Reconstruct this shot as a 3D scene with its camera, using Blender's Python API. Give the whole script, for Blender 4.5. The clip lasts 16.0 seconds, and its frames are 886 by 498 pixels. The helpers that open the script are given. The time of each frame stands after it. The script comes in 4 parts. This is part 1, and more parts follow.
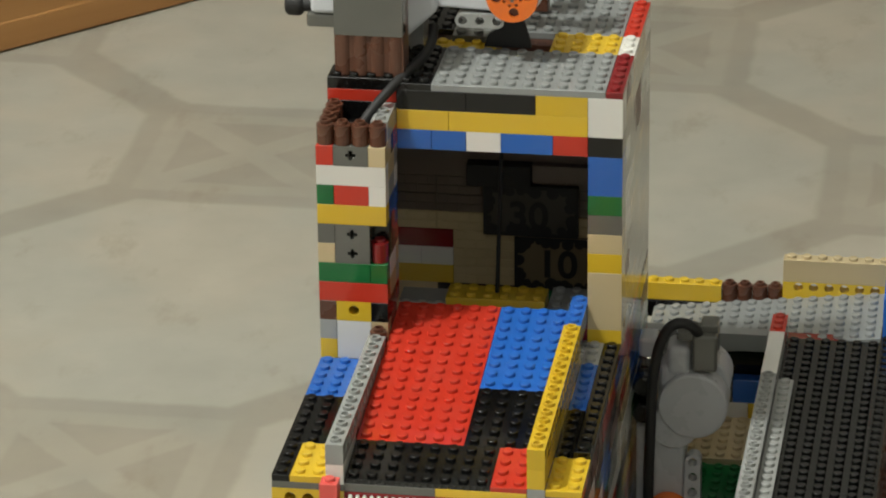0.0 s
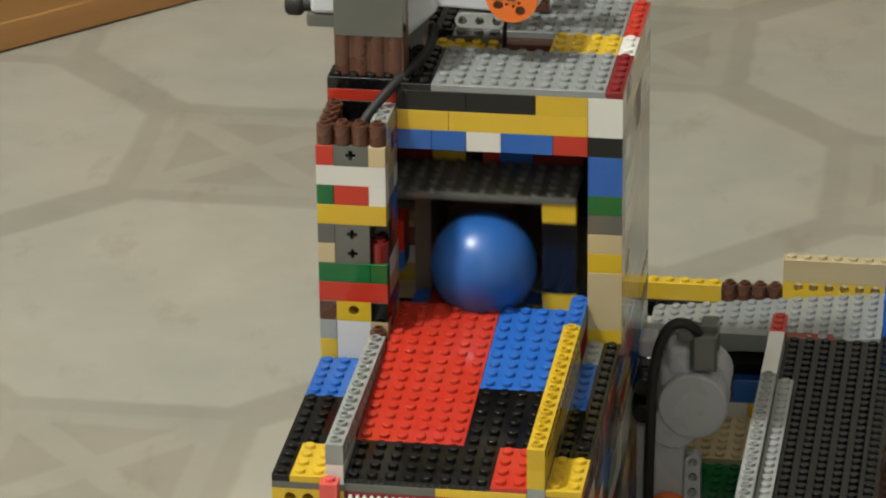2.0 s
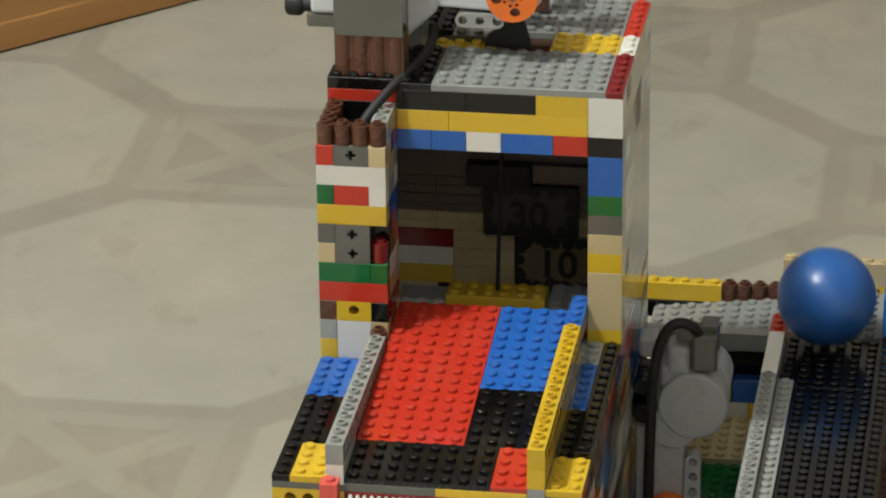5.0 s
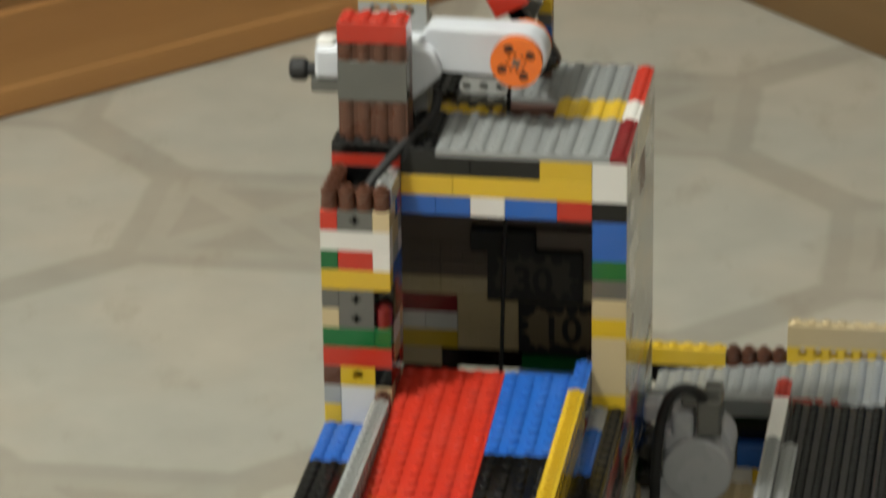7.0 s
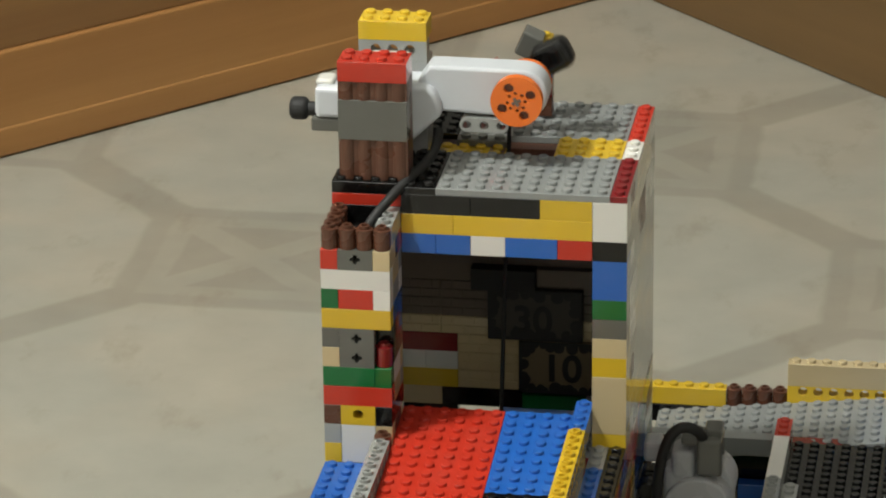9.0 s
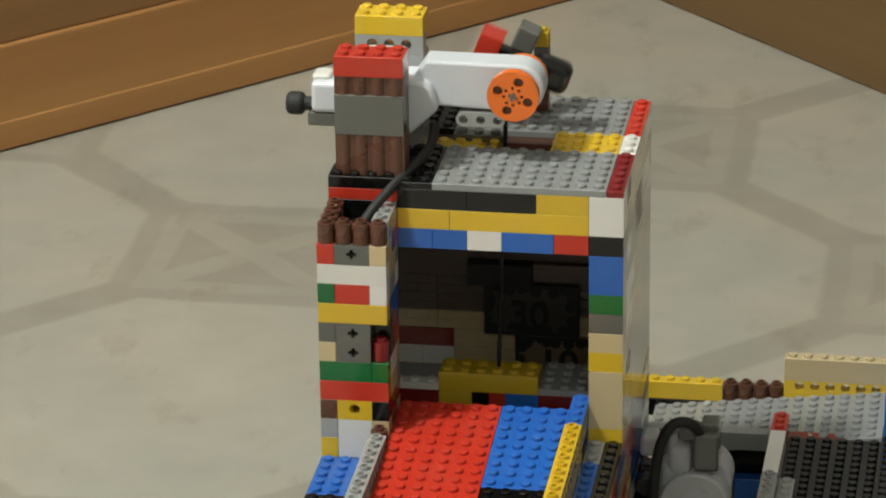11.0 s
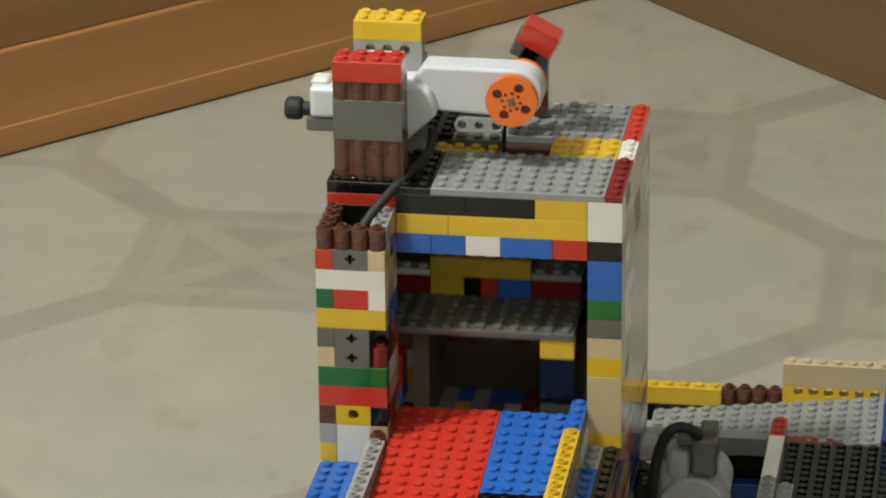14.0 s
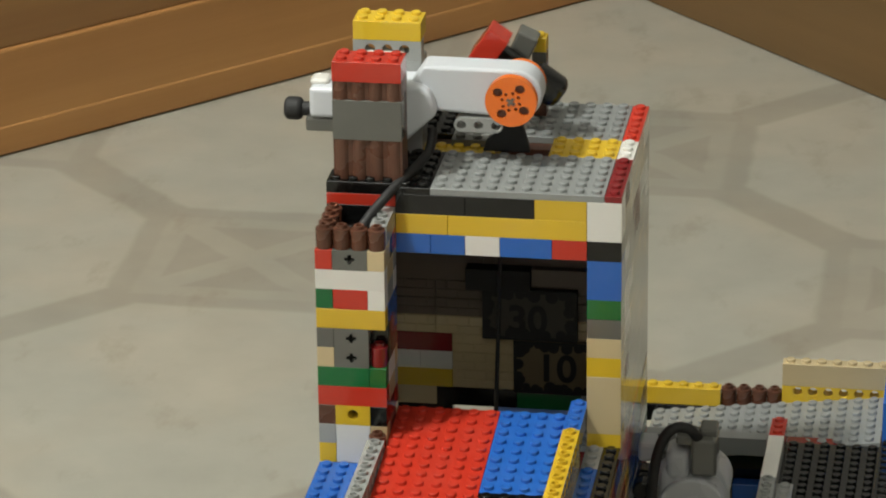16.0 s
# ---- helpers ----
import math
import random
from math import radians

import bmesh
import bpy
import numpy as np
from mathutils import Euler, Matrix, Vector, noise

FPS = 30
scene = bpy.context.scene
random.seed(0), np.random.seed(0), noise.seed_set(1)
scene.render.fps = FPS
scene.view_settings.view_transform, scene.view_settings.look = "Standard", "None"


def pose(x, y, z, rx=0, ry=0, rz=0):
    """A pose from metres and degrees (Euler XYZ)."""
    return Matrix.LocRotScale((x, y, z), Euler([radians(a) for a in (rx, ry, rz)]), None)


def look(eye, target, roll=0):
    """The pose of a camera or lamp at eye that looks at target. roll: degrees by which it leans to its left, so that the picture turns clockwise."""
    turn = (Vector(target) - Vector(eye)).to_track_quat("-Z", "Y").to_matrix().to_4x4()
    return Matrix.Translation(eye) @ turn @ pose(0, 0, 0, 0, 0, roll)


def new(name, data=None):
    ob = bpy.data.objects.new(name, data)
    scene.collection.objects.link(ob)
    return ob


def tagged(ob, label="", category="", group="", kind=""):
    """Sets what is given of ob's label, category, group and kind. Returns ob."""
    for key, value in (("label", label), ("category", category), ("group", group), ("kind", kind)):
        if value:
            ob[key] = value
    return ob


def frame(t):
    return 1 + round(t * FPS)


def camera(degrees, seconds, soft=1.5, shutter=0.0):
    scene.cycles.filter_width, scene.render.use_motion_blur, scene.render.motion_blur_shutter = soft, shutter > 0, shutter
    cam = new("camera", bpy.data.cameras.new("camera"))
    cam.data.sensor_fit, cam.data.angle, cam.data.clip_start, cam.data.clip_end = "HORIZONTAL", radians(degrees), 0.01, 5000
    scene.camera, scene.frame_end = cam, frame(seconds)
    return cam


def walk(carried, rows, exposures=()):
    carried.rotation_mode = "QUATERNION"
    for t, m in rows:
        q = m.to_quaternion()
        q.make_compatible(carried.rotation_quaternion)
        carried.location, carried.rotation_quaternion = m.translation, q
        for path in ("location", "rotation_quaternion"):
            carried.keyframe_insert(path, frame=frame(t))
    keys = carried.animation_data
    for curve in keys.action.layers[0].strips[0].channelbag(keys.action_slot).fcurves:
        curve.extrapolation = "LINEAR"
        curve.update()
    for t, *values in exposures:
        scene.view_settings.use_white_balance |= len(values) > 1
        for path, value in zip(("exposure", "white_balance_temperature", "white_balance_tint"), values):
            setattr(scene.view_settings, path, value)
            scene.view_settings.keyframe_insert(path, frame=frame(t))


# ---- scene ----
# ---- units: one stud is 8 mm; Z in studs counts from the lintel's underside, the floor lies at ZF ----
S = 0.008
ZF = -28.0


def W(x, y, z):
    return Vector((x * S, y * S, (z - ZF) * S))


# ---- camera ----
cam = camera(12.73, 16.0, soft=2.0, shutter=0.5)
EYE = W(35.577, -207.62, 86.50)


def aim(yaw, pitch, roll=-0.727):
    p, y = radians(pitch), radians(yaw)
    way = Vector((-math.sin(y) * math.cos(p), math.cos(y) * math.cos(p), math.sin(p)))
    return look(EYE, EYE + way, roll)


LOOKS = [(0.0, 9.0280, -23.7900), (4.2, 9.0280, -23.7900), (5.6, 9.0300, -23.7900), (6.3, 9.0100, -23.7999), (6.5, 9.0450, -23.7751), (6.7, 9.0450, -23.7702), (6.8, 9.0500, -23.7207), (6.9, 9.0600, -23.4434),
         (7.0, 9.0800, -22.8491), (7.1, 9.0900, -22.4134), (7.2, 9.0950, -22.2747), (7.5, 9.0900, -22.2599), (8.0, 9.0780, -22.2599), (8.5, 9.0830, -22.2846), (9.0, 9.0760, -22.2866),
         (10.3, 9.0400, -22.3440), (11.5, 9.0150, -22.3658), (12.0, 9.0100, -22.3658), (12.5, 8.9950, -22.3569), (13.0, 8.9950, -22.3094), (13.5, 9.0020, -22.2886),
         (14.0, 9.0000, -22.2886), (15.0, 8.9950, -22.2945), (15.5, 8.9850, -22.2886), (16.0, 8.9920, -22.2886)]
walk(cam, [(t, aim(y, p)) for t, y, p in LOOKS], exposures=((0.0, 0.0), (16.0, 0.0)))

# ---- world and lamps ----
world = bpy.data.worlds.new("world")
scene.world = world
world.use_nodes = True
world.node_tree.nodes["Background"].inputs[0].default_value = (0.9, 0.85, 0.75, 1)
world.node_tree.nodes["Background"].inputs[1].default_value = 0.15

LAMP_AT = Vector((-0.82, -0.64, 2.10))


# ---- materials ----
def nodes_of(name):
    m = bpy.data.materials.new(name)
    m.use_nodes = True
    nt = m.node_tree
    return m, nt, nt.nodes, nt.links, nt.nodes["Principled BSDF"]


def plastic(name, col, rough=0.085, vary=0.06, dust=0.05, wave=0.02):
    m, nt, n, l, b = nodes_of(name)
    tc = n.new("ShaderNodeTexCoord")
    info = n.new("ShaderNodeObjectInfo")
    big = n.new("ShaderNodeTexNoise")
    big.inputs["Scale"].default_value = 55
    big.inputs["Detail"].default_value = 4
    fine = n.new("ShaderNodeTexNoise")
    fine.inputs["Scale"].default_value = 700
    l.new(tc.outputs["Object"], big.inputs["Vector"])
    l.new(tc.outputs["Object"], fine.inputs["Vector"])
    hsv = n.new("ShaderNodeHueSaturation")
    hsv.inputs["Color"].default_value = (*col, 1)
    val = n.new("ShaderNodeMapRange")
    val.inputs["To Min"].default_value = 1 - vary
    val.inputs["To Max"].default_value = 1 + vary
    l.new(info.outputs["Random"], val.inputs["Value"])
    l.new(val.outputs["Result"], hsv.inputs["Value"])
    mix = n.new("ShaderNodeMix")
    mix.data_type = "RGBA"
    mix.inputs["B"].default_value = (0.34, 0.31, 0.26, 1)
    dm = n.new("ShaderNodeMapRange")
    dm.inputs["From Min"].default_value, dm.inputs["From Max"].default_value = 0.45, 0.8
    dm.inputs["To Min"].default_value, dm.inputs["To Max"].default_value = 0, dust
    l.new(big.outputs["Fac"], dm.inputs["Value"])
    l.new(dm.outputs["Result"], mix.inputs["Factor"])
    l.new(hsv.outputs["Color"], mix.inputs["A"])
    l.new(mix.outputs["Result"], b.inputs["Base Color"])
    rr = n.new("ShaderNodeMapRange")
    rr.inputs["To Min"].default_value, rr.inputs["To Max"].default_value = rough * 0.75, rough * 1.5
    l.new(big.outputs["Fac"], rr.inputs["Value"])
    l.new(rr.outputs["Result"], b.inputs["Roughness"])
    bump = n.new("ShaderNodeBump")
    bump.inputs["Strength"].default_value = wave
    bump.inputs["Distance"].default_value = 0.0004
    l.new(fine.outputs["Fac"], bump.inputs["Height"])
    l.new(bump.outputs["Normal"], b.inputs["Normal"])
    b.inputs["IOR"].default_value = 1.54
    return m


M = {
    "red": plastic("red_plastic", (0.52, 0.036, 0.018)),
    "yellow": plastic("yellow_plastic", (0.68, 0.455, 0.030)),
    "blue": plastic("blue_plastic", (0.022, 0.125, 0.48)),
    "black": plastic("black_plastic", (0.0045, 0.0045, 0.0045), 0.13, dust=0.005),
    "white": plastic("white_plastic", (0.74, 0.73, 0.68)),
    "grey": plastic("light_grey_plastic", (0.33, 0.34, 0.328)),
    "mgrey": plastic("medium_grey_plastic", (0.25, 0.262, 0.258)),
    "dgrey": plastic("dark_grey_plastic", (0.125, 0.125, 0.112)),
    "tan": plastic("tan_plastic", (0.56, 0.45, 0.26)),
    "brown": plastic("brown_plastic", (0.105, 0.040, 0.022), 0.25),
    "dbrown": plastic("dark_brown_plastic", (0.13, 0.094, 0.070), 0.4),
    "green": plastic("green_plastic", (0.008, 0.135, 0.036)),
    "dred": plastic("dark_red_plastic", (0.22, 0.014, 0.016)),
    "orange": plastic("orange_plastic", (0.85, 0.18, 0.022)),
    "motor": plastic("motor_white_plastic", (0.64, 0.67, 0.71), 0.3),
    "cool": plastic("bluish_grey_plastic", (0.47, 0.485, 0.50), 0.25),
    "pink": plastic("coral_plastic", (0.70, 0.10, 0.085)),
    "rubber": plastic("black_rubber", (0.010, 0.010, 0.010), 0.55, dust=0.01),
}


# ---- mesh helpers ----
def mesh_of(name, bm, mat, smooth=False):
    me = bpy.data.meshes.new(name)
    bmesh.ops.recalc_face_normals(bm, faces=bm.faces)
    bm.to_mesh(me)
    bm.free()
    me.materials.append(mat)
    if smooth:
        for p in me.polygons:
            p.use_smooth = True
    return me


def part(name, bm, material, parent, label="", smooth=False):
    ob = new(name, mesh_of(name, bm, material, smooth))
    ob.parent = parent
    if label:
        tagged(ob, label)
    return ob


def thing(name, label, category, at=(0, 0, 0), group="", kind=""):
    ob = new(name)
    ob.empty_display_size = 0.02
    ob.location = at
    return tagged(ob, label, category, group, kind)


def box(bm, a, b, bev=0.0, seg=1):
    """A box between two corners, in metres."""
    c = [(p + q) / 2 for p, q in zip(a, b)]
    s = [abs(q - p) for p, q in zip(a, b)]
    r = bmesh.ops.create_cube(bm, size=1, matrix=Matrix.Translation(c) @ Matrix.Diagonal((*s, 1)))
    if bev:
        es = list({e for v in r["verts"] for e in v.link_edges})
        bmesh.ops.bevel(bm, geom=es, offset=bev, segments=seg, affect="EDGES", profile=0.5)


def ring(bm, c, r0, r1, z0, z1, n=12, axis="Z"):
    """A tube wall (r0 > 0) or a solid cylinder (r0 = 0) along an axis, with a closed top."""
    def pt(r, a, z):
        x, y = r * math.cos(a), r * math.sin(a)
        v = {"Z": (x, y, z), "Y": (x, z, y), "X": (z, x, y)}[axis]
        return bm.verts.new((c[0] + v[0], c[1] + v[1], c[2] + v[2]))
    A = [2 * math.pi * k / n for k in range(n)]
    lo, hi = [pt(r1, a, z0) for a in A], [pt(r1, a, z1) for a in A]
    for k in range(n):
        j = (k + 1) % n
        bm.faces.new((lo[k], lo[j], hi[j], hi[k]))
    if r0 > 0:
        hi2, lo2 = [pt(r0, a, z1) for a in A], [pt(r0, a, z0) for a in A]
        for k in range(n):
            j = (k + 1) % n
            bm.faces.new((hi[k], hi[j], hi2[j], hi2[k]))
            bm.faces.new((hi2[k], hi2[j], lo2[j], lo2[k]))
    else:
        bm.faces.new(hi)
        bm.faces.new(lo[::-1])


def cyl(bm, p, q, r, n=16, bev=0.0, seg=2):
    """A solid cylinder from p to q, with rounded rims."""
    p, q = Vector(p), Vector(q)
    m = Matrix.Translation((p + q) / 2) @ (q - p).to_track_quat("Z", "Y").to_matrix().to_4x4()
    r = bmesh.ops.create_cone(bm, cap_ends=True, segments=n, radius1=r, radius2=r, depth=(q - p).length, matrix=m)
    if bev:
        es = [e for e in {e for v in r["verts"] for e in v.link_edges} if any(len(f.verts) > 4 for f in e.link_faces)]
        bmesh.ops.bevel(bm, geom=es, offset=bev, segments=seg, affect="EDGES", profile=0.5)


GAP = 0.00009
CACHE = {}


def knob(bm, c, z, n=16):
    """A stud with a rounded rim."""
    loops = [[bm.verts.new((c[0] + r * S * math.cos(2 * math.pi * k / n), c[1] + r * S * math.sin(2 * math.pi * k / n), z + h * S)) for k in range(n)]
             for r, h in ((0.302, 0.0), (0.30, 0.155), (0.283, 0.195), (0.25, 0.212))]
    for lo, hi in zip(loops, loops[1:]):
        for k in range(n):
            f = bm.faces.new((lo[k], lo[(k + 1) % n], hi[(k + 1) % n], hi[k]))
            f.smooth = True
    bm.faces.new(loops[-1])


def stud_rows(bm, nx, ny, z, hollow, skip=()):
    for i in range(nx):
        for j in range(ny):
            if (i, j) in skip:
                continue
            c = ((i + 0.5) * S, (j + 0.5) * S, 0)
            if hollow:
                ring(bm, c, 0.2 * S, 0.31 * S, z, z + 0.21 * S, 14)
            else:
                knob(bm, c, z)


def brick_mesh(nx, ny, h, col, studs, hollow):
    key = (nx, ny, h, col, studs, hollow)
    if key not in CACHE:
        bm = bmesh.new()
        box(bm, (GAP, GAP, GAP / 2), (nx * S - GAP, ny * S - GAP, h * S), 0.00016)
        if studs:
            stud_rows(bm, nx, ny, h * S, hollow)
        CACHE[key] = mesh_of("brick", bm, M[col])
    return CACHE[key]


def brick(parent, x, y, z, nx, ny, col, h=1.2, studs=True, hollow=False, name="", m=None):
    """A brick (h 1.2) or plate (h 0.4) with its low corner at the stud place x, y, z."""
    ob = new(name or ("plate" if h < 0.6 else "brick"), brick_mesh(nx, ny, h, col, studs, hollow))
    ob.parent = parent
    at = W(x, y, z) - Vector((random.uniform(-1, 1) * 0.00004, random.uniform(-1, 1) * 0.00005, 0))
    ob.matrix_basis = m @ Matrix.Translation((x * S, y * S, z * S)) if m else Matrix.Translation(at)
    return ob


def log_brick(parent, x, y, z, nx, col, h=1.2):
    """A brick whose front is a row of upright half-round logs."""
    key = ("log", nx, col, h)
    if key not in CACHE:
        bm = bmesh.new()
        box(bm, (GAP, 0.14 * S, GAP), (nx * S - GAP, S - GAP, h * S))
        for k in range(nx):
            ring(bm, ((k + 0.5) * S, 0.5 * S, 0), 0, 0.52 * S, GAP, h * S - 0.00004 * (k % 2), 20)
        CACHE[key] = mesh_of("log_brick", bm, M[col])
    ob = new("log_brick", CACHE[key])
    ob.parent = parent
    ob.location = W(x, y, z)
    return ob


def round_brick(parent, x, y, z, col, h=1.2):
    key = ("round", col, h)
    if key not in CACHE:
        bm = bmesh.new()
        c = (0.5 * S, 0.5 * S, 0)
        ring(bm, c, 0, 0.475 * S, 0, 0.06 * S, 18)
        ring(bm, c, 0, 0.498 * S, 0.06 * S, h * S - 0.0002, 18)
        ring(bm, c, 0, 0.475 * S, h * S - 0.0003, h * S, 18)
        ring(bm, c, 0.18 * S, 0.30 * S, h * S, (h + 0.21) * S, 14)
        CACHE[key] = mesh_of("round_brick", bm, M[col])
    ob = new("round_brick", CACHE[key])
    ob.parent = parent
    ob.location = W(x, y, z)
    return ob


def holed(parent, x, y, z, nx, ny, col, holes, cross=False, h=1.2, studs=True, name="technic_brick", hz=None):
    """A brick with round or cross-shaped holes through it along Y, at the x places in holes."""
    key = ("holed", nx, ny, h, col, tuple(holes), cross, studs, hz)
    if key not in CACHE:
        bm = bmesh.new()
        edges = [0] + [(a + b) / 2 for a, b in zip(holes, holes[1:])] + [nx]
        y0, y1 = GAP, ny * S - GAP
        for c, e0, e1 in zip(holes, edges, edges[1:]):
            for cz, f0, f1 in ([(hz or h * 0.55, 0, h)] if not isinstance(hz, tuple) else [(0.6, 0, 1.2), (1.8, 1.2, 2.4)]):
                L0, L1, B0, B1 = e0 - c, e1 - c, f0 - cz, f1 - cz
                ang = {math.atan2(b, a) % (2 * math.pi) for a in (L0, L1) for b in (B0, B1)}
                if cross:
                    a, q = 0.11, 0.29
                    base = [(q, a), (a, a), (a, q), (-a, q), (-a, a), (-q, a), (-q, -a), (-a, -a), (-a, -q), (a, -q), (a, -a), (q, -a)]
                    ang |= {math.atan2(v, u) % (2 * math.pi) for u, v in base}
                else:
                    ang |= {k * math.pi / 8 for k in range(16)}
                ang = sorted(ang)
                rows = []
                for t in ang:
                    u, v = math.cos(t), math.sin(t)
                    au, av = max(abs(u), 1e-9), max(abs(v), 1e-9)
                    r = max(min(q / au, a / av), min(a / au, q / av)) if cross else 0.31
                    big = min((L1 if u > 0 else -L0) / au, (B1 if v > 0 else -B0) / av)
                    ins = ((c + r * u) * S, (cz + r * v) * S)
                    out = ((c + big * u) * S, (cz + big * v) * S)
                    rows.append([bm.verts.new((p[0], yy, p[1])) for yy in (y0, y1) for p in (ins, out)])
                for p, w in zip(rows, rows[1:] + rows[:1]):
                    bm.faces.new((p[0], p[1], w[1], w[0]))
                    bm.faces.new((p[2], w[2], w[3], p[3]))
                    bm.faces.new((p[0], w[0], w[2], p[2]))
                    bm.faces.new((p[1], p[3], w[3], w[1]))
        if studs:
            stud_rows(bm, nx, ny, h * S, True)
        CACHE[key] = mesh_of("technic_brick", bm, M[col])
    ob = new(name, CACHE[key])
    ob.parent = parent
    ob.location = W(x, y, z)
    return ob


def masonry(parent, x, y, z, col="tan", nx=4):
    """A brick whose front is moulded as two rows of small stones in bond."""
    key = ("masonry", col, nx)
    if key not in CACHE:
        bm = bmesh.new()
        box(bm, (GAP, 0.07 * S, GAP), (nx * S - GAP, S - GAP, 1.2 * S - GAP))
        for row, cuts in enumerate(((0, 1.4, 2.8, nx), (0, 0.7, 2.1, 3.5, nx))):
            for a, b in zip(cuts, cuts[1:]):
                box(bm, ((a + 0.045) * S, 0, (0.6 * row + 0.045) * S), ((b - 0.045) * S, 0.1 * S, (0.6 * row + 0.555) * S), 0.0002)
        CACHE[key] = mesh_of("masonry_brick", bm, M[col])
    ob = new("masonry_brick", CACHE[key])
    ob.parent = parent
    ob.location = W(x, y, z)
    return ob


def beam(parent, x, y, z, n, col, name="rail"):
    """A studded beam along Y with round holes through its flanks."""
    ob = holed(parent, 0, 0, 0, n, 1, col, [k + 1.0 for k in range(n - 1)], name=name)
    ob.matrix_basis = Matrix.Translation(W(x + 1, y, z)) @ pose(0, 0, 0, 0, 0, 90)
    return ob


def course(parent, x, y, z, items, ny=2, studs=False, h=1.2):
    """A row of bricks along X: (length, colour) each."""
    for n, col in items:
        if col:
            brick(parent, x, y, z, n, ny, col, h, studs)
        x += n


RND = random.Random(7)
COLS = ["red", "yellow", "blue", "white", "black", "grey", "tan", "green", "brown", "dgrey"]


def side_wall(parent, x, z0, z1, y0, y1, first=0, cols=COLS, ny=1):
    """Courses of mixed bricks along Y, one stud thick."""
    z, k = z0, first
    while z < z1 - 0.01:
        h = min(1.2, z1 - z)
        y = y0
        left = (2, 4, 3)[k % 3]
        while y < y1 - 0.01:
            n = min(left, int(y1 - y + 0.01))
            brick(parent, x, y, z, ny, n, RND.choice(cols), round(h, 3), False)
            y += n
            left = RND.choice((2, 3, 4, 4, 6))
        z += h
        k += 1


# ---- setting: room, floor, wood ----
def vinyl():
    m, nt, n, l, b = nodes_of("sheet_vinyl")
    tc = n.new("ShaderNodeTexCoord")
    grain = n.new("ShaderNodeTexNoise")
    grain.inputs["Scale"].default_value = 26
    grain.inputs["Detail"].default_value = 6
    blot = n.new("ShaderNodeTexNoise")
    blot.inputs["Scale"].default_value = 7
    blot.inputs["Detail"].default_value = 3
    for q in (grain, blot):
        l.new(tc.outputs["Object"], q.inputs["Vector"])
    def mt(op, *args):
        q = n.new("ShaderNodeMath")
        q.operation = op
        for k, v in enumerate(args):
            if isinstance(v, (int, float)):
                q.inputs[k].default_value = v
            else:
                l.new(v, q.inputs[k])
        return q.outputs[0]

    def soft(v, lo, hi):
        q = n.new("ShaderNodeMapRange")
        q.interpolation_type = "SMOOTHSTEP"
        q.inputs["From Min"].default_value, q.inputs["From Max"].default_value = lo, hi
        l.new(v, q.inputs["Value"])
        return q.outputs["Result"]

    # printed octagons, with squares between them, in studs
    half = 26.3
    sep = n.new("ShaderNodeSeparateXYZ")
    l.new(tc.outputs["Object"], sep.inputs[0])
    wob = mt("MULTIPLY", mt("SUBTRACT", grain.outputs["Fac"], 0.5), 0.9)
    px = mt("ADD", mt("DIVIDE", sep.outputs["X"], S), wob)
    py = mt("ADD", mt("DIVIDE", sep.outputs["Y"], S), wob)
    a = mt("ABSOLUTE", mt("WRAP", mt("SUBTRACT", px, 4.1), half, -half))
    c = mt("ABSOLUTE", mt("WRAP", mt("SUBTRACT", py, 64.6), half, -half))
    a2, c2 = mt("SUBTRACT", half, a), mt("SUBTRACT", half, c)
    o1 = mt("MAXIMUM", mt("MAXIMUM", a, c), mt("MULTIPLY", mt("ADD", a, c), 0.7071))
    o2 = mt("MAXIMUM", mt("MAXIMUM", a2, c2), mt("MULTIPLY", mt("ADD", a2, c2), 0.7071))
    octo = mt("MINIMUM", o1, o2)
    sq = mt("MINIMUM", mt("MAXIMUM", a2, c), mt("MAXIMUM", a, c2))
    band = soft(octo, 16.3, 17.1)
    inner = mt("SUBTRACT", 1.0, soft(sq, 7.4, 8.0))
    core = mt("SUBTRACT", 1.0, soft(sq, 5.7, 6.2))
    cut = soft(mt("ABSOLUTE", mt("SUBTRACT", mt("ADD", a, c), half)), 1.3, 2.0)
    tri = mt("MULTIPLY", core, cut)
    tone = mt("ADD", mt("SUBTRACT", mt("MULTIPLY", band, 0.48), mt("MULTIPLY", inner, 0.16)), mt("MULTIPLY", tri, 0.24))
    ramp = n.new("ShaderNodeMix")
    ramp.data_type = "RGBA"
    ramp.inputs["A"].default_value = (0.372, 0.361, 0.302, 1)
    ramp.inputs["B"].default_value = (0.222, 0.203, 0.162, 1)
    l.new(tone, ramp.inputs["Factor"])
    mul = n.new("ShaderNodeMix")
    mul.data_type, mul.blend_type = "RGBA", "MULTIPLY"
    mul.inputs["Factor"].default_value = 1
    add = n.new("ShaderNodeMath")
    add.operation = "ADD"
    l.new(grain.outputs["Fac"], add.inputs[0])
    l.new(blot.outputs["Fac"], add.inputs[1])
    r2 = n.new("ShaderNodeMapRange")
    r2.inputs["From Min"].default_value, r2.inputs["From Max"].default_value = 0.6, 1.4
    r2.inputs["To Min"].default_value, r2.inputs["To Max"].default_value = 0.86, 1.1
    l.new(add.outputs[0], r2.inputs["Value"])
    l.new(ramp.outputs["Result"], mul.inputs["A"])
    l.new(r2.outputs["Result"], mul.inputs["B"])
    stain = n.new("ShaderNodeTexNoise")
    stain.inputs["Scale"].default_value = 17
    stain.inputs["Detail"].default_value = 4
    stain.inputs["Roughness"].default_value = 0.65
